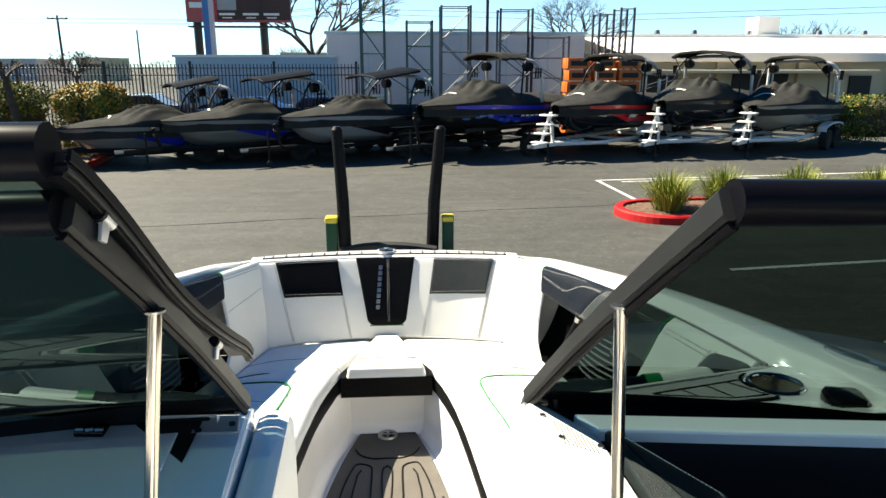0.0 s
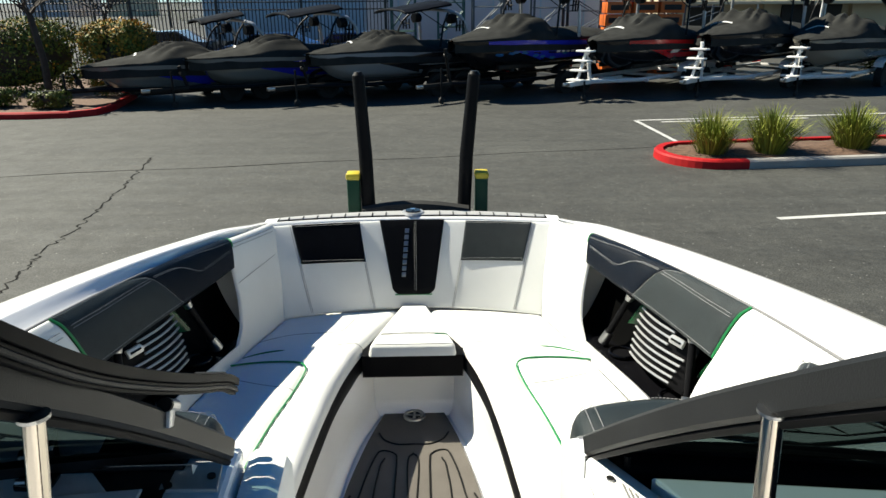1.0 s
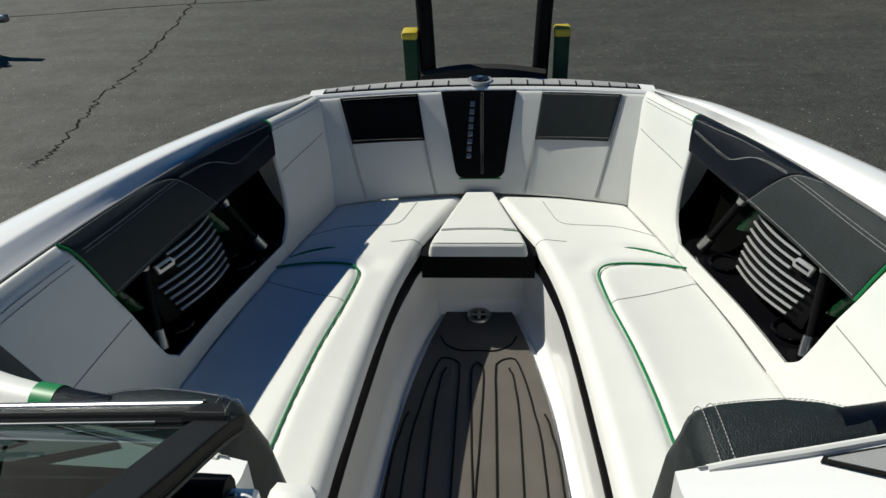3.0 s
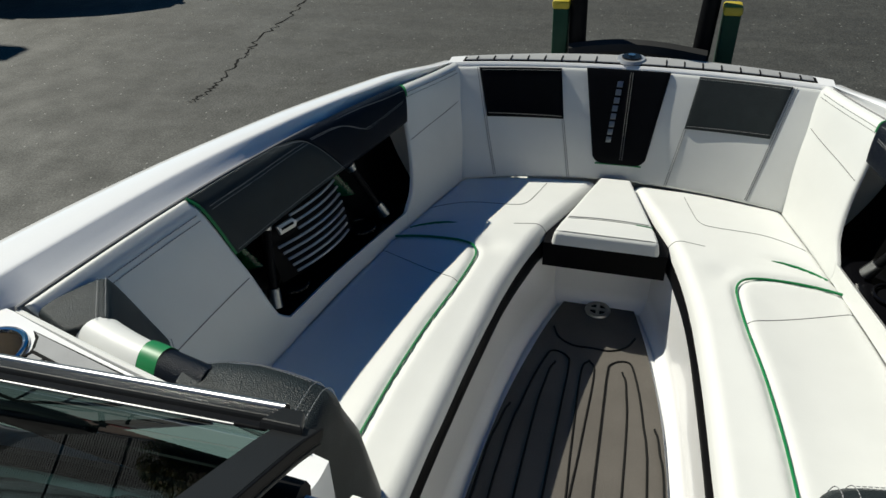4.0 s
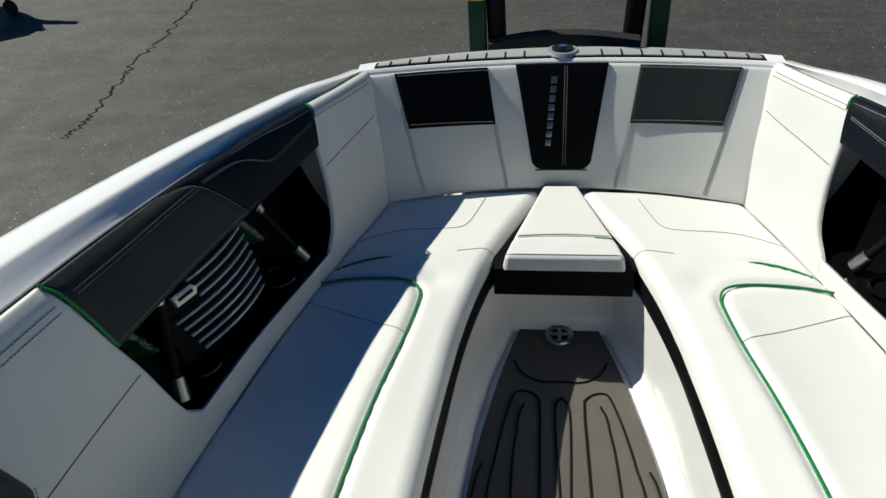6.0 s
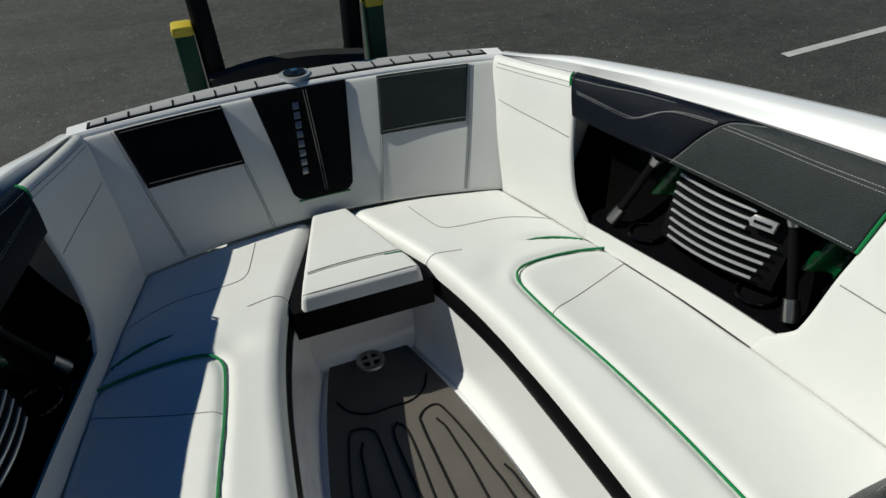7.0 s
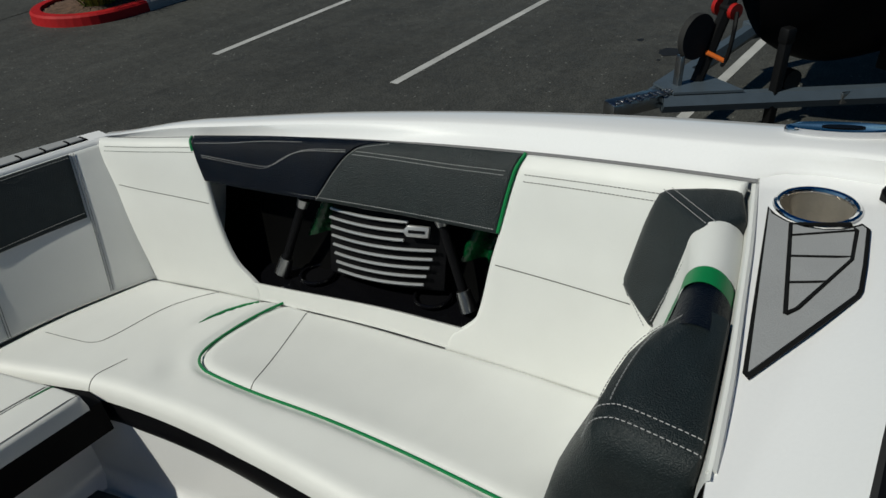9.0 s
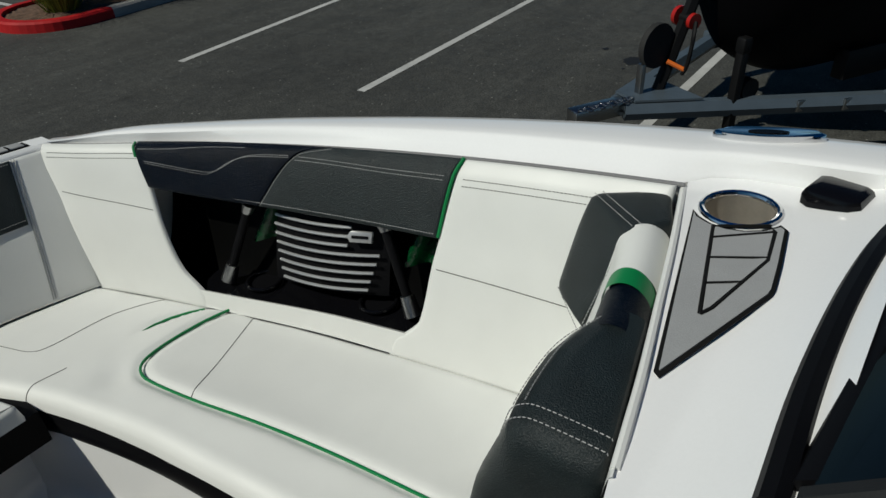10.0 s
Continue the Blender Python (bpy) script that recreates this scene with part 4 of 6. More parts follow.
# the centre windshield pane, folded open over the port side
INNER = smooth_path([(-0.240, 1.138, 1.966), (-0.237, 1.08, 2.004), (-0.235, 0.96, 2.066), (-0.234, 0.86, 2.121), (-0.233, 0.748, 2.187), (-0.231, 0.66, 2.246), (-0.230, 0.54, 2.338), (-0.229, 0.46, 2.392), (-0.229, 0.425, 2.412)], 30)
PN, PD = Vector((0, 0.536, 0.844)), Vector((0, -0.844, 0.536))
def along(path, u):
    k = min(max(u, 0), 1) * (len(path) - 1)
    i = min(int(k), len(path) - 2)
    return path[i].lerp(path[i + 1], k - i)
WIDE = Vector((-0.70, 0.006, -0.034))
shift = lambda dx, dn: [p + Vector((dx, 0, 0)) + PN * dn for p in INNER]
fold = bpart("folded_pane_frame", bar(shift(-0.027, -0.004), 0.046, 0.010), FRAME, label="grey frame of the folded centre windshield", smooth=False)
bpart("seal", bar(shift(-0.006, -0.011), 0.010, 0.004), BLACK, fold, "black rubber seal", smooth=False)
bpart("frame_strip", bar(shift(-0.006, -0.0155), 0.013, 0.005), FRAME, fold, smooth=False)
bpart("seal", bar(shift(-0.008, -0.020), 0.010, 0.004), BLACK, fold, "black rubber seal", smooth=False)
bpart("seal", bar([p + Vector((0.001, 0, 0)) for p in shift(-0.002, -0.002)], 0.004, 0.012), BLACK, fold, "black rubber seal", smooth=False)
low = INNER[0]
bpart("lower_bar", slab(lambda u, v: low + PD * (-0.022 + 0.030 * (1 - v)) + Vector((-0.032, 0, -0.001)) + WIDE * (1 - u), 16, 3, 0.010, 0.003), FRAME, fold, smooth=False)
bpart("corner_piece", slab(lambda u, v: low + PD * (-0.022 * v + 0.030 * (1 - v)) + Vector((-0.062 + (0.052 - 0.022 * v) * u, 0, 0.001)), 4, 4, 0.011, 0.003), FRAME, fold, smooth=False)
bpart("gap", slab(lambda u, v: low + PD * (0.010 + 0.020 * (1 - v)) + Vector((-0.055, 0, -0.003)) + WIDE * (1 - u), 16, 3, 0.004, 0.002), BLACK, fold, smooth=False)
bpart("bright_edge", tube([low + PD * 0.034 + Vector((-0.09, 0, 0)), low + PD * 0.034 + WIDE], 0.0018, 6), BRUSH, fold, "bright edge of the glass")
bpart("bright_edge", tube([low + PD * -0.021 + PN * 0.004 + Vector((-0.075, 0, 0)), low + PD * -0.021 + PN * 0.004 + WIDE], 0.0016, 6), CHROME, fold, "bright edge of the frame")
TUBE = low + PN * 0.006 + PD * -0.033
bpart("bright_tube", tube([TUBE + Vector((-0.062, 0, 0)), TUBE + WIDE], 0.0072, 14), BRUSH, fold, "brushed steel tube")
bpart("tube_end", tube([TUBE + Vector((-0.0605, 0, 0)), TUBE + Vector((-0.0625, 0, 0))], 0.0060, 12), BLACK, fold)
bpart("bolt", disc(low + PN * 0.002 + PD * -0.011 + Vector((-0.064, 0, 0)), 0.0065, 0.005, 14, axis=PN, r2=0.004), CHROME, fold)
bpart("pane", grid(lambda u, v: along(INNER, 0.03 + 0.97 * v) + Vector((-0.048, 0, 0)) + WIDE * u + PN * -0.004, 6, 23), TEALGL, fold, "dark tinted glass")
bpart("top_rail", tube([INNER[-1] + Vector((-0.012, -0.012, 0.002)), INNER[-1] + Vector((-0.4, -0.018, 0.0)), INNER[-1] + WIDE + Vector((0, -0.012, 0.002))], 0.025, 18), RAILB, fold, "black top rail")
for q in (Vector((-0.238, 0.868, 2.078)), Vector((-0.239, 0.505, 2.340))):
    bpart("hinge", tube([q + PD * 0.014, q - PD * 0.012], 0.0075, 12), SILVER, fold, "silver hinge barrel")
    bpart("hinge_pin", tube([q + PD * 0.020, q + PD * 0.014], 0.0085, 12), BLACK, fold)
    bpart("hinge_leaf", prism([(-0.007, -0.024), (0.006, -0.026), (0.009, -0.010), (0.007, 0.0), (-0.007, 0.0), (-0.009, -0.010)], -0.002, 0.002, 0.0008, fn=lambda p, q=q: q + Vector((0.002 + p.z, 0, 0)) + PD * (p.x + 0.004) + PN * p.y), SILVER, fold, "silver hinge leaf")

# transom and cockpit liner
bpart("transom", box(-1.22, 1.22, -2.64, -2.56, 0.70, 1.80, 0.03), GEL, label="white moulded transom")
for s in (1, -1):
    bpart("cockpit_liner", grid(lambda u, v, s=s: mirror((1.14 - 0.10 * v, -2.56 + 2.9 * u, 1.80 - 0.82 * v), s), 12, 6), VINYL, label="white cockpit side liner")
    bpart("coaming", grid(lambda u, v, s=s: mirror((1.13 + 0.04 * v, -2.56 + 2.9 * u, 1.822 + 0.012 * math.sin(math.pi * v)), s), 12, 4), VINYL, label="white padded cockpit coaming")
# ---- ground ----


def asphalt():
    """Worn asphalt: broad stains, drawn-out wheel marks, aggregate and pale chips."""
    m = bpy.data.materials.new("asphalt")
    m.use_nodes = True
    t = m.node_tree
    b = t.nodes["Principled BSDF"]
    tc = t.nodes.new("ShaderNodeTexCoord")
    def tex(scale, detail, stretch=(1, 1, 1), turn=0.0, distort=0.0):
        mp, n = t.nodes.new("ShaderNodeMapping"), t.nodes.new("ShaderNodeTexNoise")
        mp.inputs["Scale"].default_value = stretch
        mp.inputs["Rotation"].default_value = (0, 0, turn)
        n.inputs["Scale"].default_value, n.inputs["Detail"].default_value, n.inputs["Distortion"].default_value = scale, detail, distort
        t.links.new(tc.outputs["Object"], mp.inputs[0])
        t.links.new(mp.outputs[0], n.inputs["Vector"])
        return n.outputs[0]
    def rng(src, a, b_, c, d):
        r = t.nodes.new("ShaderNodeMapRange")
        for k, x in enumerate((a, b_, c, d)):
            r.inputs[k + 1].default_value = x
        t.links.new(src, r.inputs[0])
        return r.outputs[0]
    def mul(p, q):
        n = t.nodes.new("ShaderNodeMath")
        n.operation = "MULTIPLY"
        t.links.new(p, n.inputs[0])
        t.links.new(q, n.inputs[1])
        return n.outputs[0]
    fine = tex(55, 3)
    value = mul(rng(tex(0.22, 6), 0.3, 0.7, 0.82, 1.15), rng(tex(1.6, 8, distort=1.2), 0.3, 0.7, 0.84, 1.14))
    value = mul(value, rng(tex(0.8, 5, (0.22, 2.4, 1), 0.35, 0.6), 0.42, 0.62, 0.90, 1.04))
    value = mul(value, rng(tex(1.1, 4, (0.3, 3.0, 1), -0.75, 1.0), 0.35, 0.5, 0.92, 1.03))
    value = mul(value, rng(fine, 0.3, 0.7, 0.35, 1.65))
    value = mul(value, rng(tex(11, 6, distort=0.4), 0.3, 0.7, 0.78, 1.22))
    value = mul(value, rng(tex(160, 2), 0.3, 0.7, 0.7, 1.3))
    vor = t.nodes.new("ShaderNodeTexVoronoi")
    vor.inputs["Scale"].default_value = 28
    t.links.new(tc.outputs["Object"], vor.inputs["Vector"])
    sepc = t.nodes.new("ShaderNodeSeparateColor")
    t.links.new(vor.outputs["Color"], sepc.inputs[0])
    chip = mul(rng(sepc.outputs[0], 0.962, 0.97, 0, 1), rng(vor.outputs["Distance"], 0.22, 0.30, 1, 0))
    base = t.nodes.new("ShaderNodeMix")
    base.data_type, base.blend_type = "RGBA", "MULTIPLY"
    base.inputs[0].default_value = 1.0
    base.inputs[6].default_value = (0.047, 0.0475, 0.0425, 1)
    t.links.new(value, base.inputs[7])
    mix = t.nodes.new("ShaderNodeMix")
    mix.data_type = "RGBA"
    mix.inputs[7].default_value = (0.20, 0.20, 0.185, 1)
    t.links.new(chip, mix.inputs[0])
    t.links.new(base.outputs[2], mix.inputs[6])
    t.links.new(mix.outputs[2], b.inputs["Base Color"])
    t.links.new(rng(tex(2.5, 5), 0.3, 0.7, 0.66, 0.80), b.inputs["Roughness"])
    b.inputs["Specular IOR Level"].default_value = 0.42
    bp = t.nodes.new("ShaderNodeBump")
    bp.inputs["Strength"].default_value, bp.inputs["Distance"].default_value = 0.7, 0.004
    t.links.new(fine, bp.inputs["Height"])
    t.links.new(bp.outputs[0], b.inputs["Normal"])
    return m


ASPH = asphalt()
PAINT = mat("white_road_paint", (0.62, 0.62, 0.60), 0.7, vary=0.3, scale=3)
REDK = mat("red_kerb_paint", (0.50, 0.009, 0.012), 0.65, vary=0.25, scale=4, spec=0.25)
CONC = mat("concrete", (0.42, 0.40, 0.37), 0.8, vary=0.25, scale=2, bump=0.4, bscale=80)
MULCH = mat("bark_mulch", (0.26, 0.15, 0.095), 0.9, vary=0.6, scale=18, bump=1.0, bscale=60)
bm = bmesh.new()
bmesh.ops.create_grid(bm, x_segments=60, y_segments=60, size=700)
ground = tagged(part("ground", bm, ASPH, smooth=False), "dark grey worn asphalt of a parking lot", "ground", kind="structure")
SEALER = mat("crack_dark", (0.006, 0.006, 0.006), 0.9, spec=0.1)


def strip(name, pts, w, material, label="", h=0.004, jag=0.0, parent=None):
    bm = bmesh.new()
    prev = None
    for i, p in enumerate(pts):
        q = pts[min(i + 1, len(pts) - 1)]
        o = pts[max(i - 1, 0)]
        d = Vector((q[0] - o[0], q[1] - o[1], 0)).normalized()
        nrm = Vector((-d.y, d.x, 0))
        c = Vector((p[0], p[1], h)) + nrm * random.uniform(-jag, jag)
        ww = w * (1 + (random.uniform(-0.5, 0.5) if jag else 0))
        cur = (bm.verts.new(c - nrm * ww / 2), bm.verts.new(c + nrm * ww / 2))
        if prev:
            bm.faces.new((prev[0], cur[0], cur[1], prev[1]))
        prev = cur
    return tagged(part(name, bm, material, parent, smooth=False), label, "marking" if label else "", kind="structure" if label else "")


crack = [(-5.07, 12.67), (-4.98, 12.3), (-4.70, 10.7), (-4.60, 9.6), (-4.42, 8.6), (-4.40, 7.6), (-4.30, 7.15), (-4.21, 6.48), (-4.18, 6.15), (-4.22, 5.92)]
cp = [p for a, b in zip(crack, crack[1:]) for p in [(a[0] + (b[0] - a[0]) * k / 14, a[1] + (b[1] - a[1]) * k / 14) for k in range(14)]]
strip("pavement_crack", cp, 0.024, SEALER, "thin dark jagged crack in the asphalt", 0.003, 0.05)
joint = [(-14 + 1.0 * k, 10.2 + 0.16 * k + 0.05 * math.sin(k * 1.7)) for k in range(30)]
strip("pavement_joint", [(x, y if x < 0 else y) for x, y in joint], 0.03, SEALER, "faint joint across the asphalt", 0.003, 0.02)
for pts in ([(4.58, 8.56), (5.7, 8.70), (7.5, 8.92), (9.5, 9.12)], [(4.95, 5.95), (9.2, 6.29)], [(5.6, 3.08), (9.5, 3.17)], [(4.87, 16.14), (10.6, 16.75), (16, 17.4)], [(4.87, 16.14), (4.98, 13.6)], [(5.4, 15.9), (9.0, 16.25)], [(-7.0, 5.9), (-11, 5.6)]):
    strip("parking_line", pts, 0.10, PAINT, "white painted parking line, worn", 0.004)


# ---- kerbed beds ----
def kerbed(name, outline, label, red=None):
    """A raised kerb round a bed of bark mulch; outline is anticlockwise."""
    e = thing(name, label, "kerb")
    n = len(outline)
    c = Vector((sum(p[0] for p in outline) / n, sum(p[1] for p in outline) / n, 0))
    inner = []
    for i, p in enumerate(outline):
        a, b = outline[i - 1], outline[(i + 1) % n]
        d = Vector((b[0] - a[0], b[1] - a[1], 0)).normalized()
        inner.append(Vector((p[0] - d.y * 0.16, p[1] + d.x * 0.16, 0)))
    for i in range(n):
        j = (i + 1) % n
        bm = bmesh.new()
        a, b = Vector((*outline[i], 0)), Vector((*outline[j], 0))
        ai, bi = inner[i], inner[j]
        prof = lambda o, q: [o, o + Vector((0, 0, 0.12)) + (q - o) * 0.05, o + Vector((0, 0, 0.15)) + (q - o) * 0.22, q + Vector((0, 0, 0.15)), q]
        A, B = [bm.verts.new(p) for p in prof(a, ai)], [bm.verts.new(p) for p in prof(b, bi)]
        for k in range(4):
            bm.faces.new((A[k], B[k], B[k + 1], A[k + 1]))
        part("kerb_piece", bm, REDK if red and red(*outline[i]) else CONC, e, smooth=False)
    bm = bmesh.new()
    ctr = bm.verts.new(c + Vector((0, 0, 0.16)))
    vs = [bm.verts.new(p + Vector((0, 0, 0.10))) for p in inner]
    for i in range(n):
        bm.faces.new((ctr, vs[i], vs[(i + 1) % n]))
    bmesh.ops.subdivide_edges(bm, edges=bm.edges, cuts=6, use_grid_fill=True)
    for v in bm.verts:
        v.co.z += 0.03 * noise.noise(v.co * 9)
    part("mulch_bed", bm, MULCH, e, "brown bark mulch")
    return e


def arc(cx, cy, r, a0, a1, n=8):
    return [(cx + r * math.cos(radians(a0 + (a1 - a0) * k / n)), cy + r * math.sin(radians(a0 + (a1 - a0) * k / n))) for k in range(n + 1)]


island = kerbed("kerb_island", arc(4.97, 12.13, 0.88, 100, 270, 22) + [(5.4, 11.27), (7.0, 11.40), (9.0, 11.6), (13.0, 12.0), (13.0, 13.9), (9.0, 13.4), (6.7, 13.2)], "raised planting island with a red and grey kerb", lambda x, y: x < 5.35 or y > 12.8)
kerbed("kerb_bed", [(-26, 17.4), (-14, 17.2), (-11, 17.15), (-9.8, 17.15), (-8.8, 17.3), (-8.3, 17.7), (-8.2, 18.6), (-8.6, 21.0), (-9.5, 26), (-26, 26)], "raised planting bed with a red kerb", lambda x, y: y < 19)

LEAFG = mat("grass_blade", (0.14, 0.20, 0.028), 0.6, vary=0.3, scale=3, island=0.6, color2=(0.27, 0.27, 0.05), spec=0.2)
random.seed(5)


def tuft(x, y, z, r, h, n=760):
    e = thing("grass_tuft", "tall clump of green and yellowish strap-leaved grass in mulch", "plant", "grass tufts on the island")
    bm = bmesh.new()
    for k in range(n):
        a, b = random.uniform(0, math.tau), random.uniform(0, 1) ** 0.7
        base = Vector((x + 0.35 * r * b * math.cos(a), y + 0.35 * r * b * math.sin(a), z))
        out = Vector((math.cos(a), math.sin(a), 0)) * r * random.uniform(0.25, 1.0) * (0.3 + 0.7 * b)
        hh = h * random.uniform(0.55, 1.0) * (1.1 - 0.35 * b)
        w = random.uniform(0.006, 0.011)
        sd = Vector((-math.sin(a), math.cos(a), 0)) * w
        droop = random.uniform(0, 0.25) * hh
        pts = [base, base + out * 0.35 + Vector((0, 0, hh * 0.55)), base + out * 0.75 + Vector((0, 0, hh * 0.9)), base + out * 1.05 + Vector((0, 0, hh - droop * b))]
        l = [(bm.verts.new(p - sd * (1 - i / 3.3)), bm.verts.new(p + sd * (1 - i / 3.3))) for i, p in enumerate(pts)]
        for q, w2 in zip(l, l[1:]):
            bm.faces.new((q[0], q[1], w2[1], w2[0]))
    part("leaves", bm, LEAFG, e, smooth=False)
    return e


for x, y, r, h in ((5.02, 12.0, 0.72, 0.80), (6.06, 12.0, 0.74, 0.84), (7.70, 12.3, 0.76, 0.82), (9.4, 12.55, 0.7, 0.72), (11.2, 12.65, 0.7, 0.72)):
    tuft(x, y, 0.13, r, h)

# ---- hedges and shrubs ----
HEDGE = mat("hedge_leaf", (0.075, 0.115, 0.018), 0.6, vary=0.3, scale=4, island=0.7, color2=(0.13, 0.145, 0.025), spec=0.2)
HEDGE2 = mat("hedge_young_foliage", (0.60, 0.27, 0.025), 0.6, vary=0.3, scale=4, island=0.5, color2=(0.14, 0.17, 0.03), spec=0.2)
TWIG = mat("twig_bark", (0.07, 0.05, 0.035), 0.9, vary=0.4, scale=10)


def leaf_cloud(bm, n, place, size):
    for k in range(n):
        p, out = place()
        a = Vector((random.gauss(0, 1), random.gauss(0, 1), random.gauss(0, 1))).normalized()
        b = a.cross(out + Vector((0.01, 0.02, 0.03))).normalized()
        s = size * random.uniform(0.6, 1.3)
        vs = [bm.verts.new(p + a * s), bm.verts.new(p + b * s * 0.45), bm.verts.new(p - a * s), bm.verts.new(p - b * s * 0.45)]
        bm.faces.new(vs)


def hedge(x0, x1, y0, y1, z0, z1, n, material, label, tips=0, core=True):
    e = thing("hedge", label, "hedge")
    c, hx, hy, hz = Vector(((x0 + x1) / 2, (y0 + y1) / 2, (z0 + z1) / 2)), (x1 - x0) / 2, (y1 - y0) / 2, (z1 - z0) / 2
    def place(top=False):
        d = Vector((random.gauss(0, 1), random.gauss(0, 1) - 0.4, random.gauss(0, 1) + (1.2 if top else 0.3))).normalized()
        q = Vector((abs(d.x) ** 0.55 * (1 if d.x > 0 else -1), abs(d.y) ** 0.55 * (1 if d.y > 0 else -1), abs(d.z) ** 0.6 * (1 if d.z > 0 else -1)))
        k = random.uniform(0.80, 1.0) * (1 + 0.10 * noise.noise(q * 2.5 + c))
        return c + Vector((q.x * hx, q.y * hy, q.z * hz)) * k, d
    bm = bmesh.new()
    leaf_cloud(bm, n, place, 0.055)
    part("leaves", bm, material, e, smooth=False)
    if tips:
        bm = bmesh.new()
        leaf_cloud(bm, tips, lambda: place(random.random() < 0.6), 0.06)
        part("young_foliage", bm, HEDGE2, e, "orange-tipped young leaves", smooth=False)
    if not core:
        return e
    bm = bmesh.new()
    bmesh.ops.create_icosphere(bm, subdivisions=3, radius=1)
    for v in bm.verts:
        q = v.co.normalized()
        v.co = c + Vector((q.x * hx, q.y * hy, q.z * hz)) * 0.80
    part("branch_core", bm, TWIG, e)
    return e


hedge(-15.5, -10.05, 20.6, 22.6, 0.05, 2.3, 10000, HEDGE, "clipped dense green hedge beside a fence", 1300)
hedge(-9.9, -8.0, 20.2, 22.2, 0.05, 2.2, 5000, HEDGE, "clipped hedge with orange-tipped leaves beside a boat", 5200)
hedge(14.4, 19.5, 22.6, 24.6, 0.05, 1.75, 8000, HEDGE, "clipped dense green hedge beside boats", 200)
hedge(-10.2, -9.2, 17.9, 18.7, 0.12, 0.55, 900, HEDGE, "low green shrub in a mulch bed")
hedge(-12.4, -10.6, 18.1, 18.9, 0.12, 0.6, 1200, HEDGE, "low green shrub in a mulch bed")
hedge(-7.2, -4.8, 26.0, 26.8, 0.0, 1.2, 1800, HEDGE, "low green hedge before an iron fence")
# ---- the row of covered boats on trailers ----
COVER = mat("black_boat_cover", (0.036, 0.037, 0.035), 0.9, vary=0.3, scale=3, bump=0.5, bscale=120, spec=0.1)
GALV = mat("grey_trailer_paint", (0.16, 0.17, 0.18), 0.5, metal=0.3, vary=0.2)
WHITEP = mat("white_paint", (0.75, 0.75, 0.74), 0.4, vary=0.1)
RUBBER = mat("tyre_rubber", (0.014, 0.014, 0.014), 0.85)
DKSTEEL = mat("black_trailer_paint", (0.005, 0.005, 0.0055), 0.5, spec=0.2)
TOWER = mat("silver_tower_paint", (0.42, 0.43, 0.44), 0.3, metal=0.4, vary=0.1)
REDP = mat("red_paint", (0.40, 0.015, 0.012), 0.3, coat=0.3)
LENSR = mat("red_lens", (0.45, 0.01, 0.01), 0.2)
HULLS = {k: mat("hull_" + k, c, 0.22, coat=0.4, vary=0.06, scale=2) for k, c in dict(grey=(0.13, 0.14, 0.14), pale=(0.20, 0.22, 0.24), blue=(0.015, 0.025, 0.42), sky=(0.02, 0.12, 0.32), black=(0.010, 0.010, 0.012), red=(0.48, 0.012, 0.014), sand=(0.28, 0.27, 0.23)).items()}


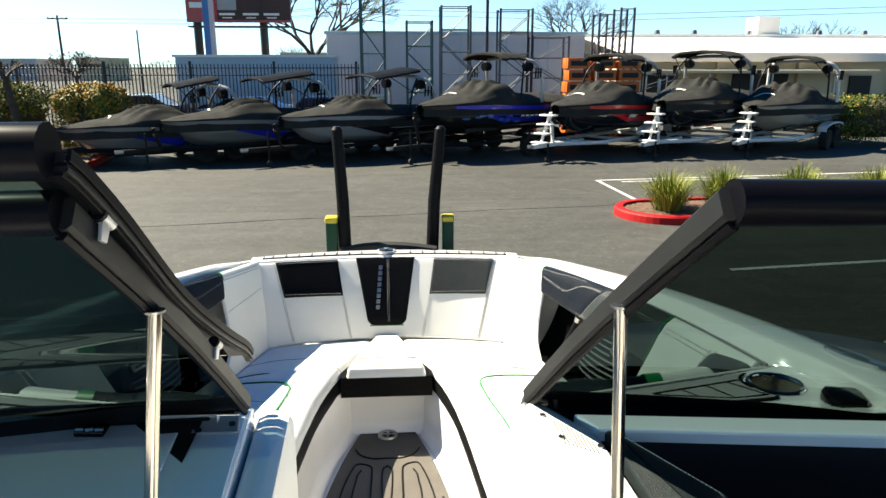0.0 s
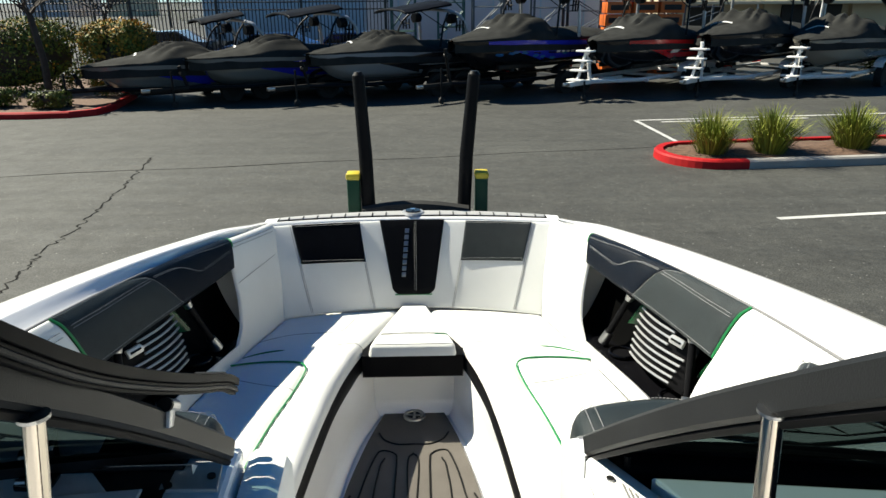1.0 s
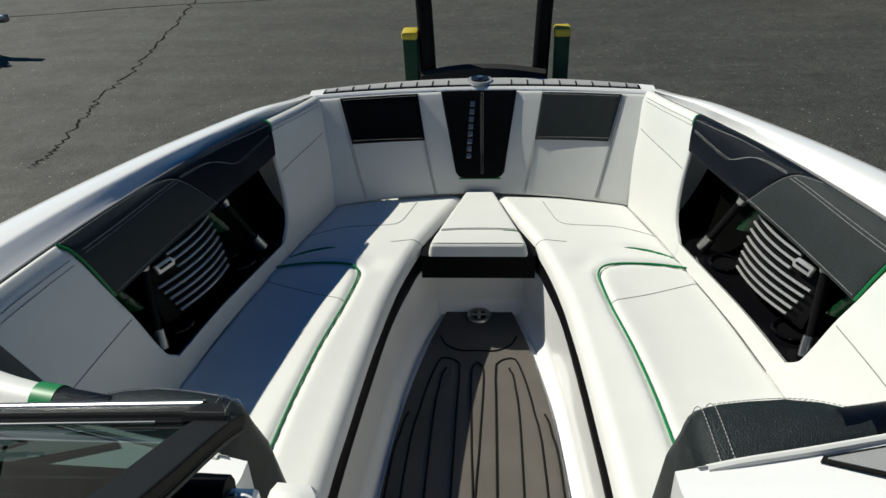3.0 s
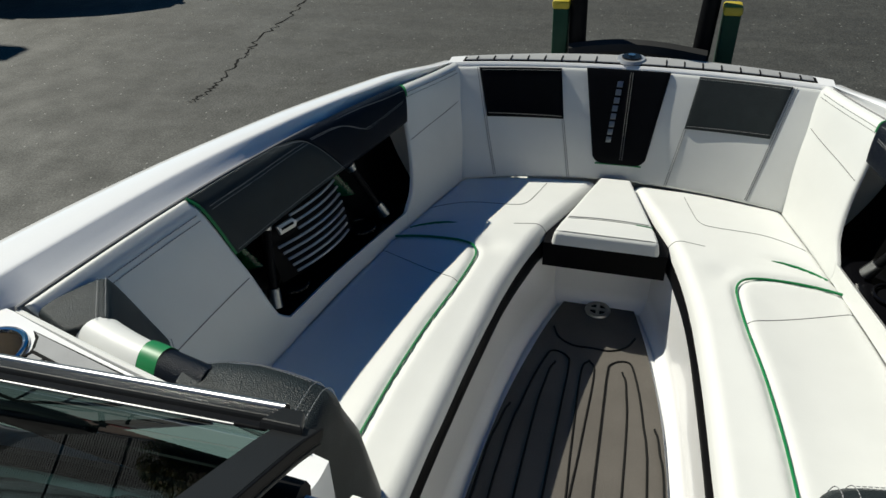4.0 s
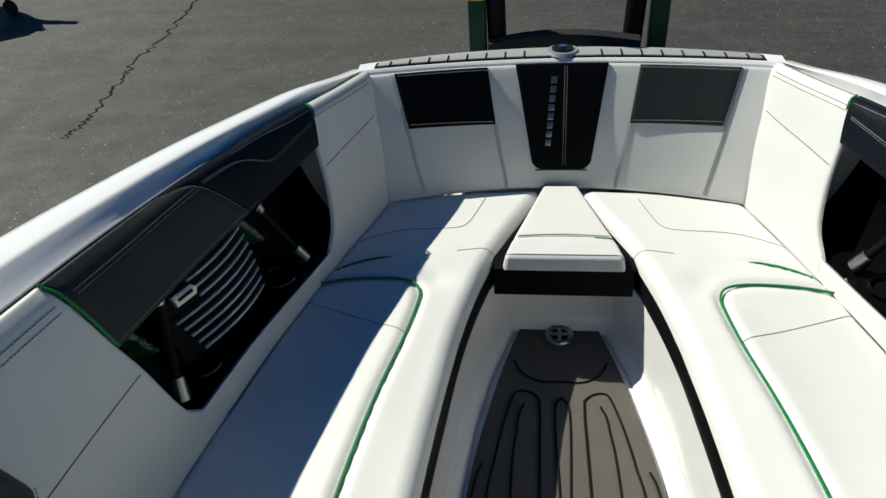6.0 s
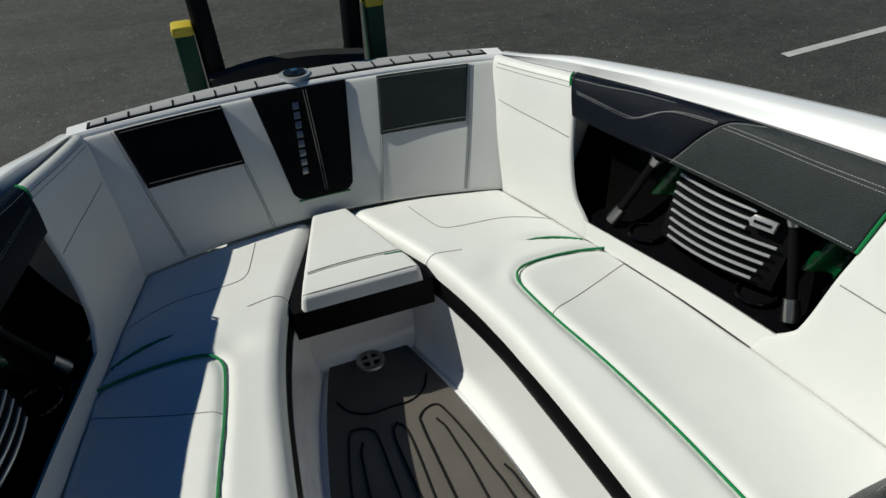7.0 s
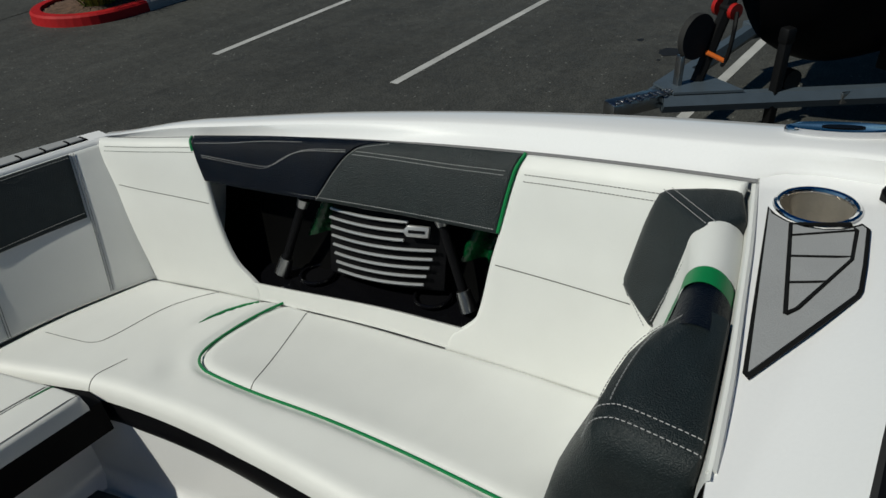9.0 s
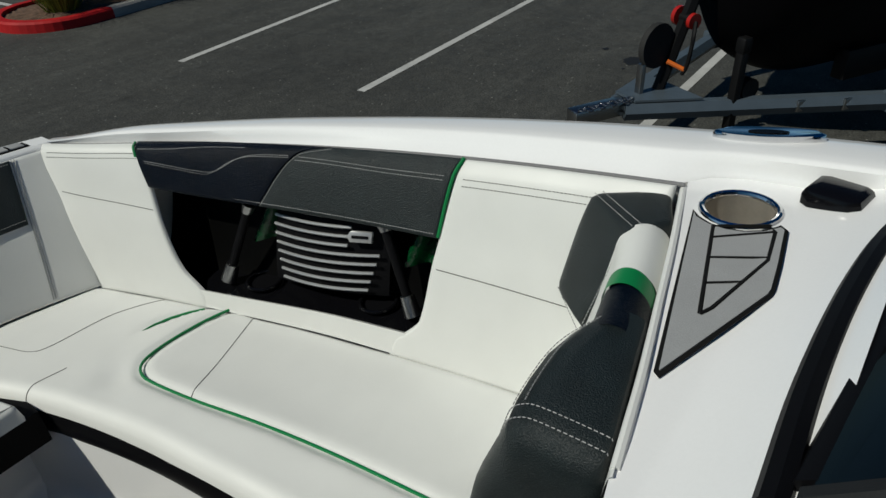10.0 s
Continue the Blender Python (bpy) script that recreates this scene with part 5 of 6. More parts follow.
def far_boat(bow, a, zb, low, band, up, marks=None, lift=0.0, bim=1.0):
    """A covered wake boat: local x across, y from the bow aft; a: degrees it is turned."""
    e = thing("covered_boat", f"{low}-hulled wake boat under a black cover, {'raised' if up else 'folded'} tower", "boat", "row of covered boats", pose(bow[0], bow[1], 0, 0, 0, a))
    L = 6.6
    wid = curve([(0, 0.12), (0.3, 0.42), (0.8, 0.74), (1.8, 1.06), (3.5, 1.22), (6.6, 1.18)])
    gz = curve([(0, zb), (1.5, zb + 0.03), (3, zb - 0.02), (6.6, zb - 0.12)])
    kz = curve([(0, zb - 0.22), (0.35, zb - 0.55), (1.0, zb - 0.78), (2.2, zb - 0.86), (6.6, zb - 0.86)])
    def hull(y0, y1, v0, v1, o=0.0):
        prof = [(1.0, 0.0), (0.985, 0.18), (0.93, 0.40), (0.80, 0.66), (0.42, 0.86), (0.0, 1.0)]
        def fn(u, v):
            y = y0 + (y1 - y0) * u
            vv = (v0 + (v1 - v0) * v)
            sgn = -1 if vv < 0 else 1
            k = (1 - abs(vv)) * (len(prof) - 1)
            i = min(int(k), len(prof) - 2)
            f = k - i
            w = prof[i][0] + (prof[i + 1][0] - prof[i][0]) * f
            h = prof[i][1] + (prof[i + 1][1] - prof[i][1]) * f
            return Vector((sgn * (wid(y) * w + o), y - 0.12 * (1 - h) * max(0, 1 - y / 0.8) + 0.28 * h * max(0, 1 - y / 1.2), gz(y) + (kz(y) - gz(y)) * h))
        return fn
    part("hull", grid(hull(0, L, -1, 1), 40, 30), HULLS[low], e, f"{low} hull")
    for sg in (-1, 1):
        hb_ = hull(1.6 if not up else 0.7, L, sg * 0.99, sg * 0.34, 0.006)
        part("hull_band", grid(lambda u, v, f=hb_: f(u, 0.5 + (v - 0.5) * min(1, u * 3.0 + 0.02) if not up else v * min(1, 0.25 + u * 2)), 30, 6), HULLS[band], e, f"{band} band along the hull")
    tr = bmesh.new()
    bmesh.ops.create_cube(tr, size=1)
    for v in tr.verts:
        v.co = Vector((v.co.x * 2.3, L - 0.02 + v.co.y * 0.04, (gz(L) + kz(L)) / 2 + v.co.z * 0.7))
    part("transom", tr, HULLS[low], e)
    part("swim_platform", box(-1.1, 1.1, L, L + 0.75, gz(L) - 0.42, gz(L) - 0.34, 0.02), HULLS["black"], e)
    ridge = curve([(-0.05, 0.03), (0.5, 0.13), (1.2, 0.24), (1.5, 0.34), (2.1, 0.60), (2.3, 0.64), (2.9, 0.60), (3.1, 0.50), (3.4, 0.36), (4.5, 0.32), (6.0, 0.30), (6.6, 0.10)])
    seed = Vector((bow[0] * 3, bow[1], 7))
    def cover(u, v):
        y = -0.06 + (L + 0.06) * u
        sx = -1 + 2 * v
        w = wid(max(0, y)) + 0.03
        tall = sstep(1.4, 2.1, y) * sstep(3.3, 3.0, y)
        sh = 1 - abs(sx) ** (2.2 + 1.0 * tall)
        drop = -0.30 * sstep(0.92, 1.0, abs(sx))
        fold = 0.018 * noise.noise(Vector((sx * 2.2, y * 2.4 + sx * 1.5, 0)) + seed) + 0.010 * noise.noise(Vector((sx * 5, y * 7, 1)) + seed)
        fold += 0.042 * math.sin(y * 3 + sx * 19 + 4 * noise.noise(Vector((y, sx * 2, 2)) + seed)) * sh * sstep(1.45, 1.9, y) * sstep(3.3, 2.9, y)
        return Vector((sx * w * (1.0 + 0.02 * drop), y, gz(max(0, y)) + 0.02 + ridge(y) * (1.0 if up else 0.78) * sh + drop + fold * (0.3 + sh)))
    part("cover", grid(cover, 90, 40), COVER, e, "wrinkled black fabric cover")
    part("cover_mark", grid(lambda u, v: cover((1.30 + 0.07 * v + 0.10 * math.sin(math.pi * u)) / 6.7, 0.22 + 0.34 * u) + Vector((0, 0, 0.014)), 12, 2), WHITEP, e, "short white mark on the cover")
    # tower
    tz, ty = (gz(3) + 1.33, 3.5) if up else (gz(3) + 1.08, 4.1)
    arch_m = WHITEP if marks == "white_arch" else TOWER
    for sg in (-1, 1):
        part("tower_leg", tube(smooth_path([(sg * 1.15, ty + 0.55, gz(3) + 0.05), (sg * 1.12, ty + 0.5, tz - 0.45), (sg * 1.0, ty + 0.3, tz - 0.1), (sg * 0.75, ty + 0.15, tz)], 14), 0.05, 8), arch_m, e, "pale metal tower leg")
        part("tower_leg", tube(smooth_path([(sg * 1.15, ty - 0.5, gz(3) + 0.1), (sg * 1.05, ty - 0.3, tz - 0.4), (sg * 0.9, ty, tz - 0.05)], 10), 0.03, 8), DKSTEEL, e)
        part("tower_speaker", disc((sg * 0.85, ty + 0.05, tz - 0.22), 0.14, 0.22, 18, axis=(0, 1, 0.05)), BLACK, e)
        rk = tube([(sg * 1.12, ty + 0.1, tz - 0.40), (sg * 1.32, ty + 0.1, tz - 0.38)], 0.02, 6)
        for q in (-0.12, 0.0, 0.12):
            tube([(sg * 1.30, ty + 0.1 + q, tz - 0.55), (sg * 1.32, ty + 0.1 + q, tz - 0.25)], 0.025, 6, rk)
        tube([(sg * 1.30, ty - 0.03, tz - 0.38), (sg * 1.30, ty + 0.23, tz - 0.38)], 0.02, 6, rk)
        part("board_rack", rk, BLACK, e)
    part("tower_bar", tube(smooth_path([(-0.78, ty + 0.15, tz), (0, ty + 0.1, tz + 0.04), (0.78, ty + 0.15, tz)], 10), 0.05, 8), arch_m, e)
    hw = 0.78 * bim
    def canopy(u, v):
        sag = (0.05 if up else 0.01) * math.sin(math.pi * 3 * v) ** 2
        edge = (0.10 if up else 0.03) * max(0, abs(2 * u - 1) - 0.75) / 0.25
        return Vector((-hw + 2 * hw * u, ty - (1.0 if up else 1.45) * bim + (1.25 if up else 1.7) * bim * v, tz + 0.06 + 0.07 * math.sin(math.pi * u) + (0.03 * math.sin(math.pi * v) if up else -0.10 + 0.22 * v) - sag * 0.5 - edge + 0.015 * noise.noise(Vector((u * 6, v * 6, bow[0])))))
    # folded canopies get a darker black: the dimness of their underside as colour
    part("bimini", slab(canopy, 16, 14, 0.07 if up else 0.05), COVER if up else BLACK, e, "black canopy over the tower")
    for sg in (-1, 1):
        part("canopy_strut", tube([(sg * hw * 0.95, ty - 0.9 * bim, tz + 0.02), (sg * 1.0, ty - 0.1, tz - 0.5)], 0.014, 6), DKSTEEL, e)
    if marks in ("chevron", "torn"):
        for sg in (-1, 1):
            f = hull(0.5, L, sg * 0.80, sg * 0.36, 0.012)
            def put(q):
                bm = bmesh.new()
                bm.faces.new([bm.verts.new(f(u, v)) for u, v in q])
                part("hull_graphic", bm, WHITEP, e, "white angular hull graphic", smooth=False)
            put([(0.34, 0.05), (0.42, 0.05), (0.36, 0.45), (0.30, 0.45)])
            put([(0.30, 0.45), (0.36, 0.45), (0.42, 0.95), (0.36, 0.95)])
            for k in range(6):
                u0, v0 = 0.46 + 0.05 * k, 0.15 + 0.12 * (k % 3)
                put([(u0, v0), (u0 + 0.09, v0 + 0.05), (u0 + 0.06, v0 + 0.2), (u0 - 0.02, v0 + 0.12)])
    if marks == "splash":
        for sg in (-1, 1):
            f = hull(0.5, L, sg * 0.80, sg * 0.36, 0.012)
            for k in range(14):
                bm = bmesh.new()
                u0, v0 = random.uniform(0.08, 0.5), random.uniform(0.1, 0.8)
                bm.faces.new([bm.verts.new(f(u0 + 0.02 * math.cos(q), v0 + 0.09 * math.sin(q))) for q in (0, 1.2, 2.6, 4.0, 5.2)])
                part("hull_speckle", bm, HULLS["sky"], e, "pale blue speckle", smooth=False)
            for k in range(7):
                u0 = 0.42 + 0.035 * k
                bm = bmesh.new()
                bm.faces.new([bm.verts.new(f(u, v)) for u, v in ((u0, 0.30), (u0 + 0.024, 0.30), (u0 + 0.024, 0.46), (u0, 0.46))])
                part("hull_mark", bm, WHITEP, e, "pale bar of a hull mark", smooth=False)
    return e


def far_trailer(bow, a, zb, frame_m, ladder, reach=1.1):
    e = thing("boat_trailer", f"{'white' if ladder else 'black'} tandem boat trailer {'with white boarding steps' if ladder else 'with a tongue jack'}", "trailer", "trailers of the boat row", pose(bow[0], bow[1], 0, 0, 0, a))
    part("tongue", box(-0.06, 0.06, -reach, 1.5, 0.42, 0.54, 0.01), frame_m, e)
    part("coupler", box(-0.05, 0.05, -reach - 0.22, -reach, 0.44, 0.54, 0.02), BRUSH, e)
    for sg in (-1, 1):
        part("rail", tube([(0, -0.1, 0.48), (sg * 0.75, 1.2, 0.48), (sg * 0.85, 6.3, 0.46)], 0.06, 6), frame_m, e)
        part("bunk", box(sg * 0.55 - 0.05, sg * 0.55 + 0.05, 1.2, 6.2, zb - 0.78, zb - 0.66, 0.01), DKSTEEL, e)
        fn = smooth_path([(sg * 1.12, 3.0, 0.62), (sg * 1.12, 3.15, 0.82), (sg * 1.12, 3.9, 0.90), (sg * 1.12, 4.75, 0.82), (sg * 1.12, 4.95, 0.6)], 16)
        bm = bmesh.new()
        rows = [(bm.verts.new(p + Vector((-0.13 * sg, 0, 0))), bm.verts.new(p + Vector((0.14 * sg, 0, 0))), bm.verts.new(p + Vector((0.14 * sg, 0, -0.06)))) for p in fn]
        for p, q in zip(rows, rows[1:]):
            bm.faces.new((p[0], p[1], q[1], q[0]))
            bm.faces.new((p[1], p[2], q[2], q[1]))
        part("fender", bm, frame_m, e)
        for y in (3.5, 4.4):
            w = part("wheel", disc((sg * 1.12 - 0.11, y, 0.33), 0.33, 0.22, 24, axis=(1, 0, 0)), RUBBER, e, "black tyre")
            # rim painted near-black to carry the shade beneath the hull
            part("rim", disc((sg * 1.12 + 0.112 * sg - 0.005, y, 0.33), 0.2, 0.012, 20, axis=(1, 0, 0)), DKSTEEL, w, "wheel rim coloured dark for the shade under the boat")
        part("light_bar", box(sg * 1.0 - 0.15, sg * 1.0 + 0.15, 6.35, 6.4, 0.45, 0.55, 0.01), LENSR, e)
    for y in (1.6, 3.0, 4.9, 6.2):
        part("cross_beam", box(-0.85, 0.85, y - 0.04, y + 0.04, 0.40, 0.48, 0.008), frame_m, e)
    part("winch_post", tube([(0, -0.1, 0.5), (0, -0.28, zb - 0.15)], 0.05, 6), frame_m, e)
    part("winch", disc((-0.09, -0.2, zb - 0.35), 0.08, 0.18, 14, axis=(1, 0, 0)), DKSTEEL, e)
    part("jack_tube", tube([(0.14, -0.55, 0.1), (0.14, -0.55, 0.95)], 0.03, 8), DKSTEEL, e)
    part("jack_wheel", disc((0.11, -0.55, 0.09), 0.09, 0.06, 16, axis=(1, 0, 0)), RUBBER, e)
    if ladder:
        for z, dy in ((0.55, -0.75), (0.80, -0.62), (1.05, -0.50), (1.30, -0.38)):
            part("step", box(-0.24, 0.24, dy - 0.13, dy + 0.13, z, z + 0.045, 0.008), WHITEP, e)
        part("step_post", tube([(0, -0.72, 0.5), (0, -0.34, 1.32)], 0.045, 6), WHITEP, e)
    return e


ROW = [((-9.0, 18.9), -54, 1.06, "grey", "blue", False, None, 0.75), ((-6.35, 19.2), -53, 1.22, "grey", "blue", False, None, 1.0), ((-3.15, 19.4), -52, 1.30, "pale", "black", False, None, 1.0),
       ((0.72, 19.6), -49, 1.58, "black", "blue", True, "splash", 1.0), ((4.65, 19.9), -47, 1.55, "black", "red", True, "chevron", 1.0), ((7.95, 20.3), -46, 1.66, "black", "black", True, "torn", 1.15), ((10.9, 20.5), -48, 1.50, "sand", "grey", True, "white_arch", 1.0)]
for i, (bow, a, zb, low, band, up, marks, bim) in enumerate(ROW):
    far_boat(bow, a, zb, low, band, up, marks, bim=bim)
    far_trailer(bow, a, zb, WHITEP if i >= 4 else DKSTEEL, i >= 4)

# ---- iron fence ----
IRON = mat("black_iron", (0.012, 0.012, 0.013), 0.5)
fence = thing("iron_fence", "black iron picket fence along the lot", "fence")
FY = lambda x: 26.6 + 0.04 * (x + 10)
pick = box(-0.016, 0.016, -0.016, 0.016, 0.12, 2.76)
for z in (0.25, 2.36, 2.62):
    part("rail", tube([(-26, FY(-26), z), (-1.4, FY(-1.4), z)], 0.022, 4), IRON, fence, smooth=False)
first = part("picket", pick, IRON, fence, smooth=False)
first.location = (-26, FY(-26), 0)
for k in range(1, 190):
    o = first.copy()
    scene.collection.objects.link(o)
    o.location = (-26 + 0.13 * k, FY(-26 + 0.13 * k), 0)
for k in range(9):
    x = -26 + 3.06 * k
    part("post", box(x - 0.045, x + 0.045, FY(x) - 0.045, FY(x) + 0.045, 0, 2.86, 0.006), IRON, fence, smooth=False)

# ---- buildings ----
STUCCO = mat("pale_stucco", (0.52, 0.50, 0.55), 0.85, vary=0.12, scale=0.6, bump=0.3, bscale=40)
TAN = mat("tan_wall", (0.62, 0.52, 0.36), 0.85, vary=0.12, scale=0.5, bump=0.3, bscale=40)
ROOFW = mat("white_roofing", (0.80, 0.78, 0.74), 0.7, vary=0.1, scale=0.8)
DARK = mat("dark_opening", (0.015, 0.014, 0.013), 0.7)
TEAL = mat("pale_blue_panel", (0.34, 0.46, 0.55), 0.6, vary=0.1)
ORANGE = mat("orange_plastic", (0.75, 0.16, 0.02), 0.5, vary=0.15)
b = thing("warehouse", "large pale flat-roofed stucco warehouse", "building")
part("wall", box(-3.9, 10.7, 40, 55, 0, 4.4, 0.03), STUCCO, b, smooth=False)
part("parapet", box(-4.0, 10.8, 39.92, 55.1, 4.4, 4.56, 0.02), TEAL, b, smooth=False)
for x in (-1.6, 1.0, 3.6, 6.2, 8.6):
    part("wall_joint", box(x - 0.03, x + 0.03, 39.97, 40.0, 0, 4.4), TEAL, b, smooth=False)
b = thing("low_building", "long low tan building with a white roof edge", "building")
part("wall", box(11.5, 46, 36, 50, 0, 2.9), TAN, b, smooth=False)
part("fascia", box(11.3, 46.2, 35.2, 50.2, 2.9, 3.35, 0.02), ROOFW, b, "white fascia", smooth=False)
part("roof", grid(lambda u, v: Vector((11.2 + 35 * u, 35.3 + 8 * v, 3.36 + 1.05 * v)), 4, 4), ROOFW, b, "white sloping roof", smooth=False)
part("roof_band", box(11.2, 46.2, 43.2, 50.2, 3.3, 4.60), ROOFW, b, smooth=False)
for x0, x1, z0, z1 in ((17.6, 20.6, 0.1, 2.3), (24.0, 25.2, 0.1, 2.2), (13.0, 14.6, 0.8, 2.2), (28, 32, 0.8, 2.2)):
    part("opening", box(x0, x1, 35.9, 36.0, z0, z1), DARK, b, "dark opening", smooth=False)
for x in (12.0, 16.8, 21.2, 26.4):
    part("pier", box(x - 0.2, x + 0.2, 35.7, 36, 0, 2.9), TAN, b, smooth=False)
part("canopy", box(11.8, 24, 33.6, 36, 2.35, 2.5, 0.02), TAN, b, smooth=False)
for x in (12.2, 15.4, 18.6, 21.8):
    part("canopy_post", tube([(x, 33.8, 0), (x, 33.8, 2.4)], 0.05, 6), BRUSH, b)
for x in (14, 16.4, 18.8, 22.4, 27.0, 30):
    part("roof_vent", disc((x, 44.2, 4.58), 0.22, 0.3, 10, r2=0.14), BRUSH, b)
part("roof_unit", box(22.5, 23.9, 43.4, 45.0, 4.5, 5.65, 0.03), ROOFW, b, "white rooftop unit", smooth=False)
for x0, x1, z1, y, m_, lab in ((-10.4, -3.0, 3.08, 34, TEAL, "pale blue long trailer body behind the fence"), (-72, -64, 3.8, 130, STUCCO, "distant pale flat-roofed building"), (-57, -53, 4.0, 130, TAN, "distant low reddish building"), (-13, -8, 4.0, 80, TAN, "distant low tan building")):
    t_ = thing("distant_building" if y > 40 else "box_trailer", lab, "building" if y > 40 else "trailer")
    part("wall", box(x0, x1, y, y + 2.5 if y < 40 else y + 14, 0 if y > 40 else 0.9, z1, 0.02), m_, t_, smooth=False)
    part("roof_edge", box(x0 - 0.1, x1 + 0.1, y - 0.1, y + 2.6 if y < 40 else y + 14.1, z1, z1 + 0.12), ROOFW, t_, smooth=False)
    if y < 40:
        for xw in (x0 + 1.2, x0 + 2.2, x1 - 1.2):
            part("wheel", disc((xw, y, 0.45), 0.45, 0.3, 18, axis=(0, 1, 0)), RUBBER, t_)
    else:
        for k in range(5):
            xw = x0 + (x1 - x0) * (k + 0.5) / 5
            part("window", box(xw - 0.35, xw + 0.35, y - 0.06, y, z1 * 0.55, z1 * 0.75), DARK, t_, smooth=False)

# ---- scaffold frames ----
SCGREEN = mat("green_scaffold_paint", (0.05, 0.13, 0.12), 0.5, metal=0.2, vary=0.3)
SCGREY = mat("grey_scaffold_paint", (0.10, 0.12, 0.14), 0.5, metal=0.2, vary=0.3)


def scaffold(x0, x1, y, z1, m_, bays, label):
    e = thing("pallet_rack", label, "rack", "upright rack frames in the yard")
    for yy in (y, y + 0.9):
        for x in (x0, x1):
            part("upright", box(x - 0.04, x + 0.04, yy - 0.035, yy + 0.035, 0, z1), m_, e, smooth=False)
    n = max(2, int(z1 / 0.75))
    for yy in (y, y + 0.9):
        for k in range(1, n + 1):
            z = z1 * k / n - 0.05
            part("crossbar", tube([(x0, yy, z), (x1, yy, z)], 0.02, 4), m_, e, smooth=False)
        for k in range(bays):
            za, zb_ = 0.4 + (z1 - 0.6) * k / bays, 0.4 + (z1 - 0.6) * (k + 1) / bays
            part("brace", tube([(x0 if k % 2 else x1, yy, za), (x1 if k % 2 else x0, yy, zb_)], 0.018, 4), m_, e, smooth=False)
    return e


for x0, x1, z1, m_ in ((-1.32, -0.44, 5.6, SCGREEN), (0.42, 1.38, 4.35, SCGREEN), (1.73, 2.84, 4.9, SCGREY), (3.98, 5.2, 4.8, SCGREY), (5.24, 6.64, 3.8, SCGREY), (7.8, 8.35, 4.65, SCGREY), (8.62, 9.14, 4.85, SCGREY), (9.6, 11.0, 2.4, SCGREY)):
    scaffold(x0, x1, 27.0, z1, m_, 4, "tall green steel rack frame" if m_ is SCGREEN else "tall grey steel rack frame")
for k, (x, z) in enumerate([(x, z) for z in range(7) for x in range(3)]):
    st = thing("orange_crate", "orange plastic crate in a stack", "crate", "stack of orange crates")
    part("body", box(6.3 + 0.95 * x + 0.05 * (z % 2), 7.15 + 0.95 * x + 0.05 * (z % 2), 25.6, 26.5, 0.02 + 0.43 * z, 0.40 + 0.43 * z, 0.02), ORANGE, st)
    part("slot", box(6.42 + 0.95 * x + 0.05 * (z % 2), 7.03 + 0.95 * x + 0.05 * (z % 2), 25.585, 25.6, 0.12 + 0.43 * z, 0.30 + 0.43 * z), DARK, st)

# ---- poles, wires, billboard ----
WOOD = mat("weathered_pole_wood", (0.13, 0.10, 0.075), 0.85, vary=0.3, scale=3)


def pole(x, y, h, r, m_, label, arms=0):
    e = thing("utility_pole", label, "pole")
    part("shaft", tube([(x, y, 0), (x, y, h)], [r, r * 0.7], 8), m_, e)
    for k in range(arms):
        part("crossarm", box(x - 1.0, x + 1.0, y - 0.06, y + 0.06, h - 0.4 - 0.7 * k, h - 0.28 - 0.7 * k), m_, e)
        for q in (-0.9, -0.4, 0.4, 0.9):
            part("insulator", disc((x + q, y, h - 0.28 - 0.7 * k), 0.05, 0.14, 8), DARK, e)
    return e


pole(-34.2, 75, 7.6, 0.15, WOOD, "wooden utility pole with a crossarm", 1)
pole(-26.5, 75, 6.2, 0.11, WOOD, "thin distant wooden utility pole")
pole(-5.8, 75, 9.1, 0.16, WOOD, "wooden utility pole with a transformer", 1)
lampost = pole(3.5, 27.2, 8.5, 0.07, IRON, "slim black lamp post")
part("arm", tube([(3.5, 27.2, 8.4), (4.3, 27.0, 8.45)], 0.04, 6), IRON, lampost)
part("lamp_head", box(4.2, 4.8, 26.85, 27.15, 8.38, 8.5, 0.02), IRON, lampost)
wires = thing("overhead_wires", "thin dark overhead power wires", "wire")
for za, zb_ in ((7.3, 8.6), (6.9, 7.9)):
    for off in (-0.9, 0.9):
        part("wire", tube([(-120, 75 + off, za + 1), (-75, 75 + off, za - 0.6), (-34.2, 75 + off, za), (-20, 75 + off, za - 0.1), (-5.8, 75 + off, zb_)], 0.018, 4), IRON, wires)
for z in (7.9, 8.4):
    part("wire", tube([(-5.8, 75, z), (20, 70, z - 0.9), (50, 64, z - 0.3), (90, 58, z)], 0.018, 4), IRON, wires)
BLUE = mat("blue_pole_paint", (0.03, 0.16, 0.42), 0.5)
BILL = mat("billboard_panel", (0.05, 0.012, 0.012), 0.5, vary=0.4, scale=0.6)
board = thing("billboard", "red and black billboard with pale bars on steel posts", "billboard")
part("panel", box(-14.2, -7.25, 50, 50.4, 5.6, 9.2, 0.03), BILL, board, smooth=False)
part("red_field", box(-14.25, -12.2, 49.96, 50.0, 5.62, 9.2), REDP, board, "red field", smooth=False)
part("red_edge", box(-14.25, -7.25, 49.95, 49.99, 5.55, 5.72), REDP, board, smooth=False)
for k, x in enumerate((-11.5, -9.9, -8.5)):
    part("picture_field", box(x - 0.65, x + 0.62, 49.96, 50.0, 6.35, 9.1), [HULLS["pale"], HULLS["sand"], HULLS["sky"]][k] if k < 1 else BILL, board, smooth=False)
    part("bar", box(x - 0.55, x + 0.5, 49.94, 49.96, 6.02, 6.16), WHITEP, board, "pale bar", smooth=False)
    part("bar", box(x - 0.35, x + 0.3, 49.94, 49.96, 5.82, 5.89), WHITEP, board, "pale bar", smooth=False)
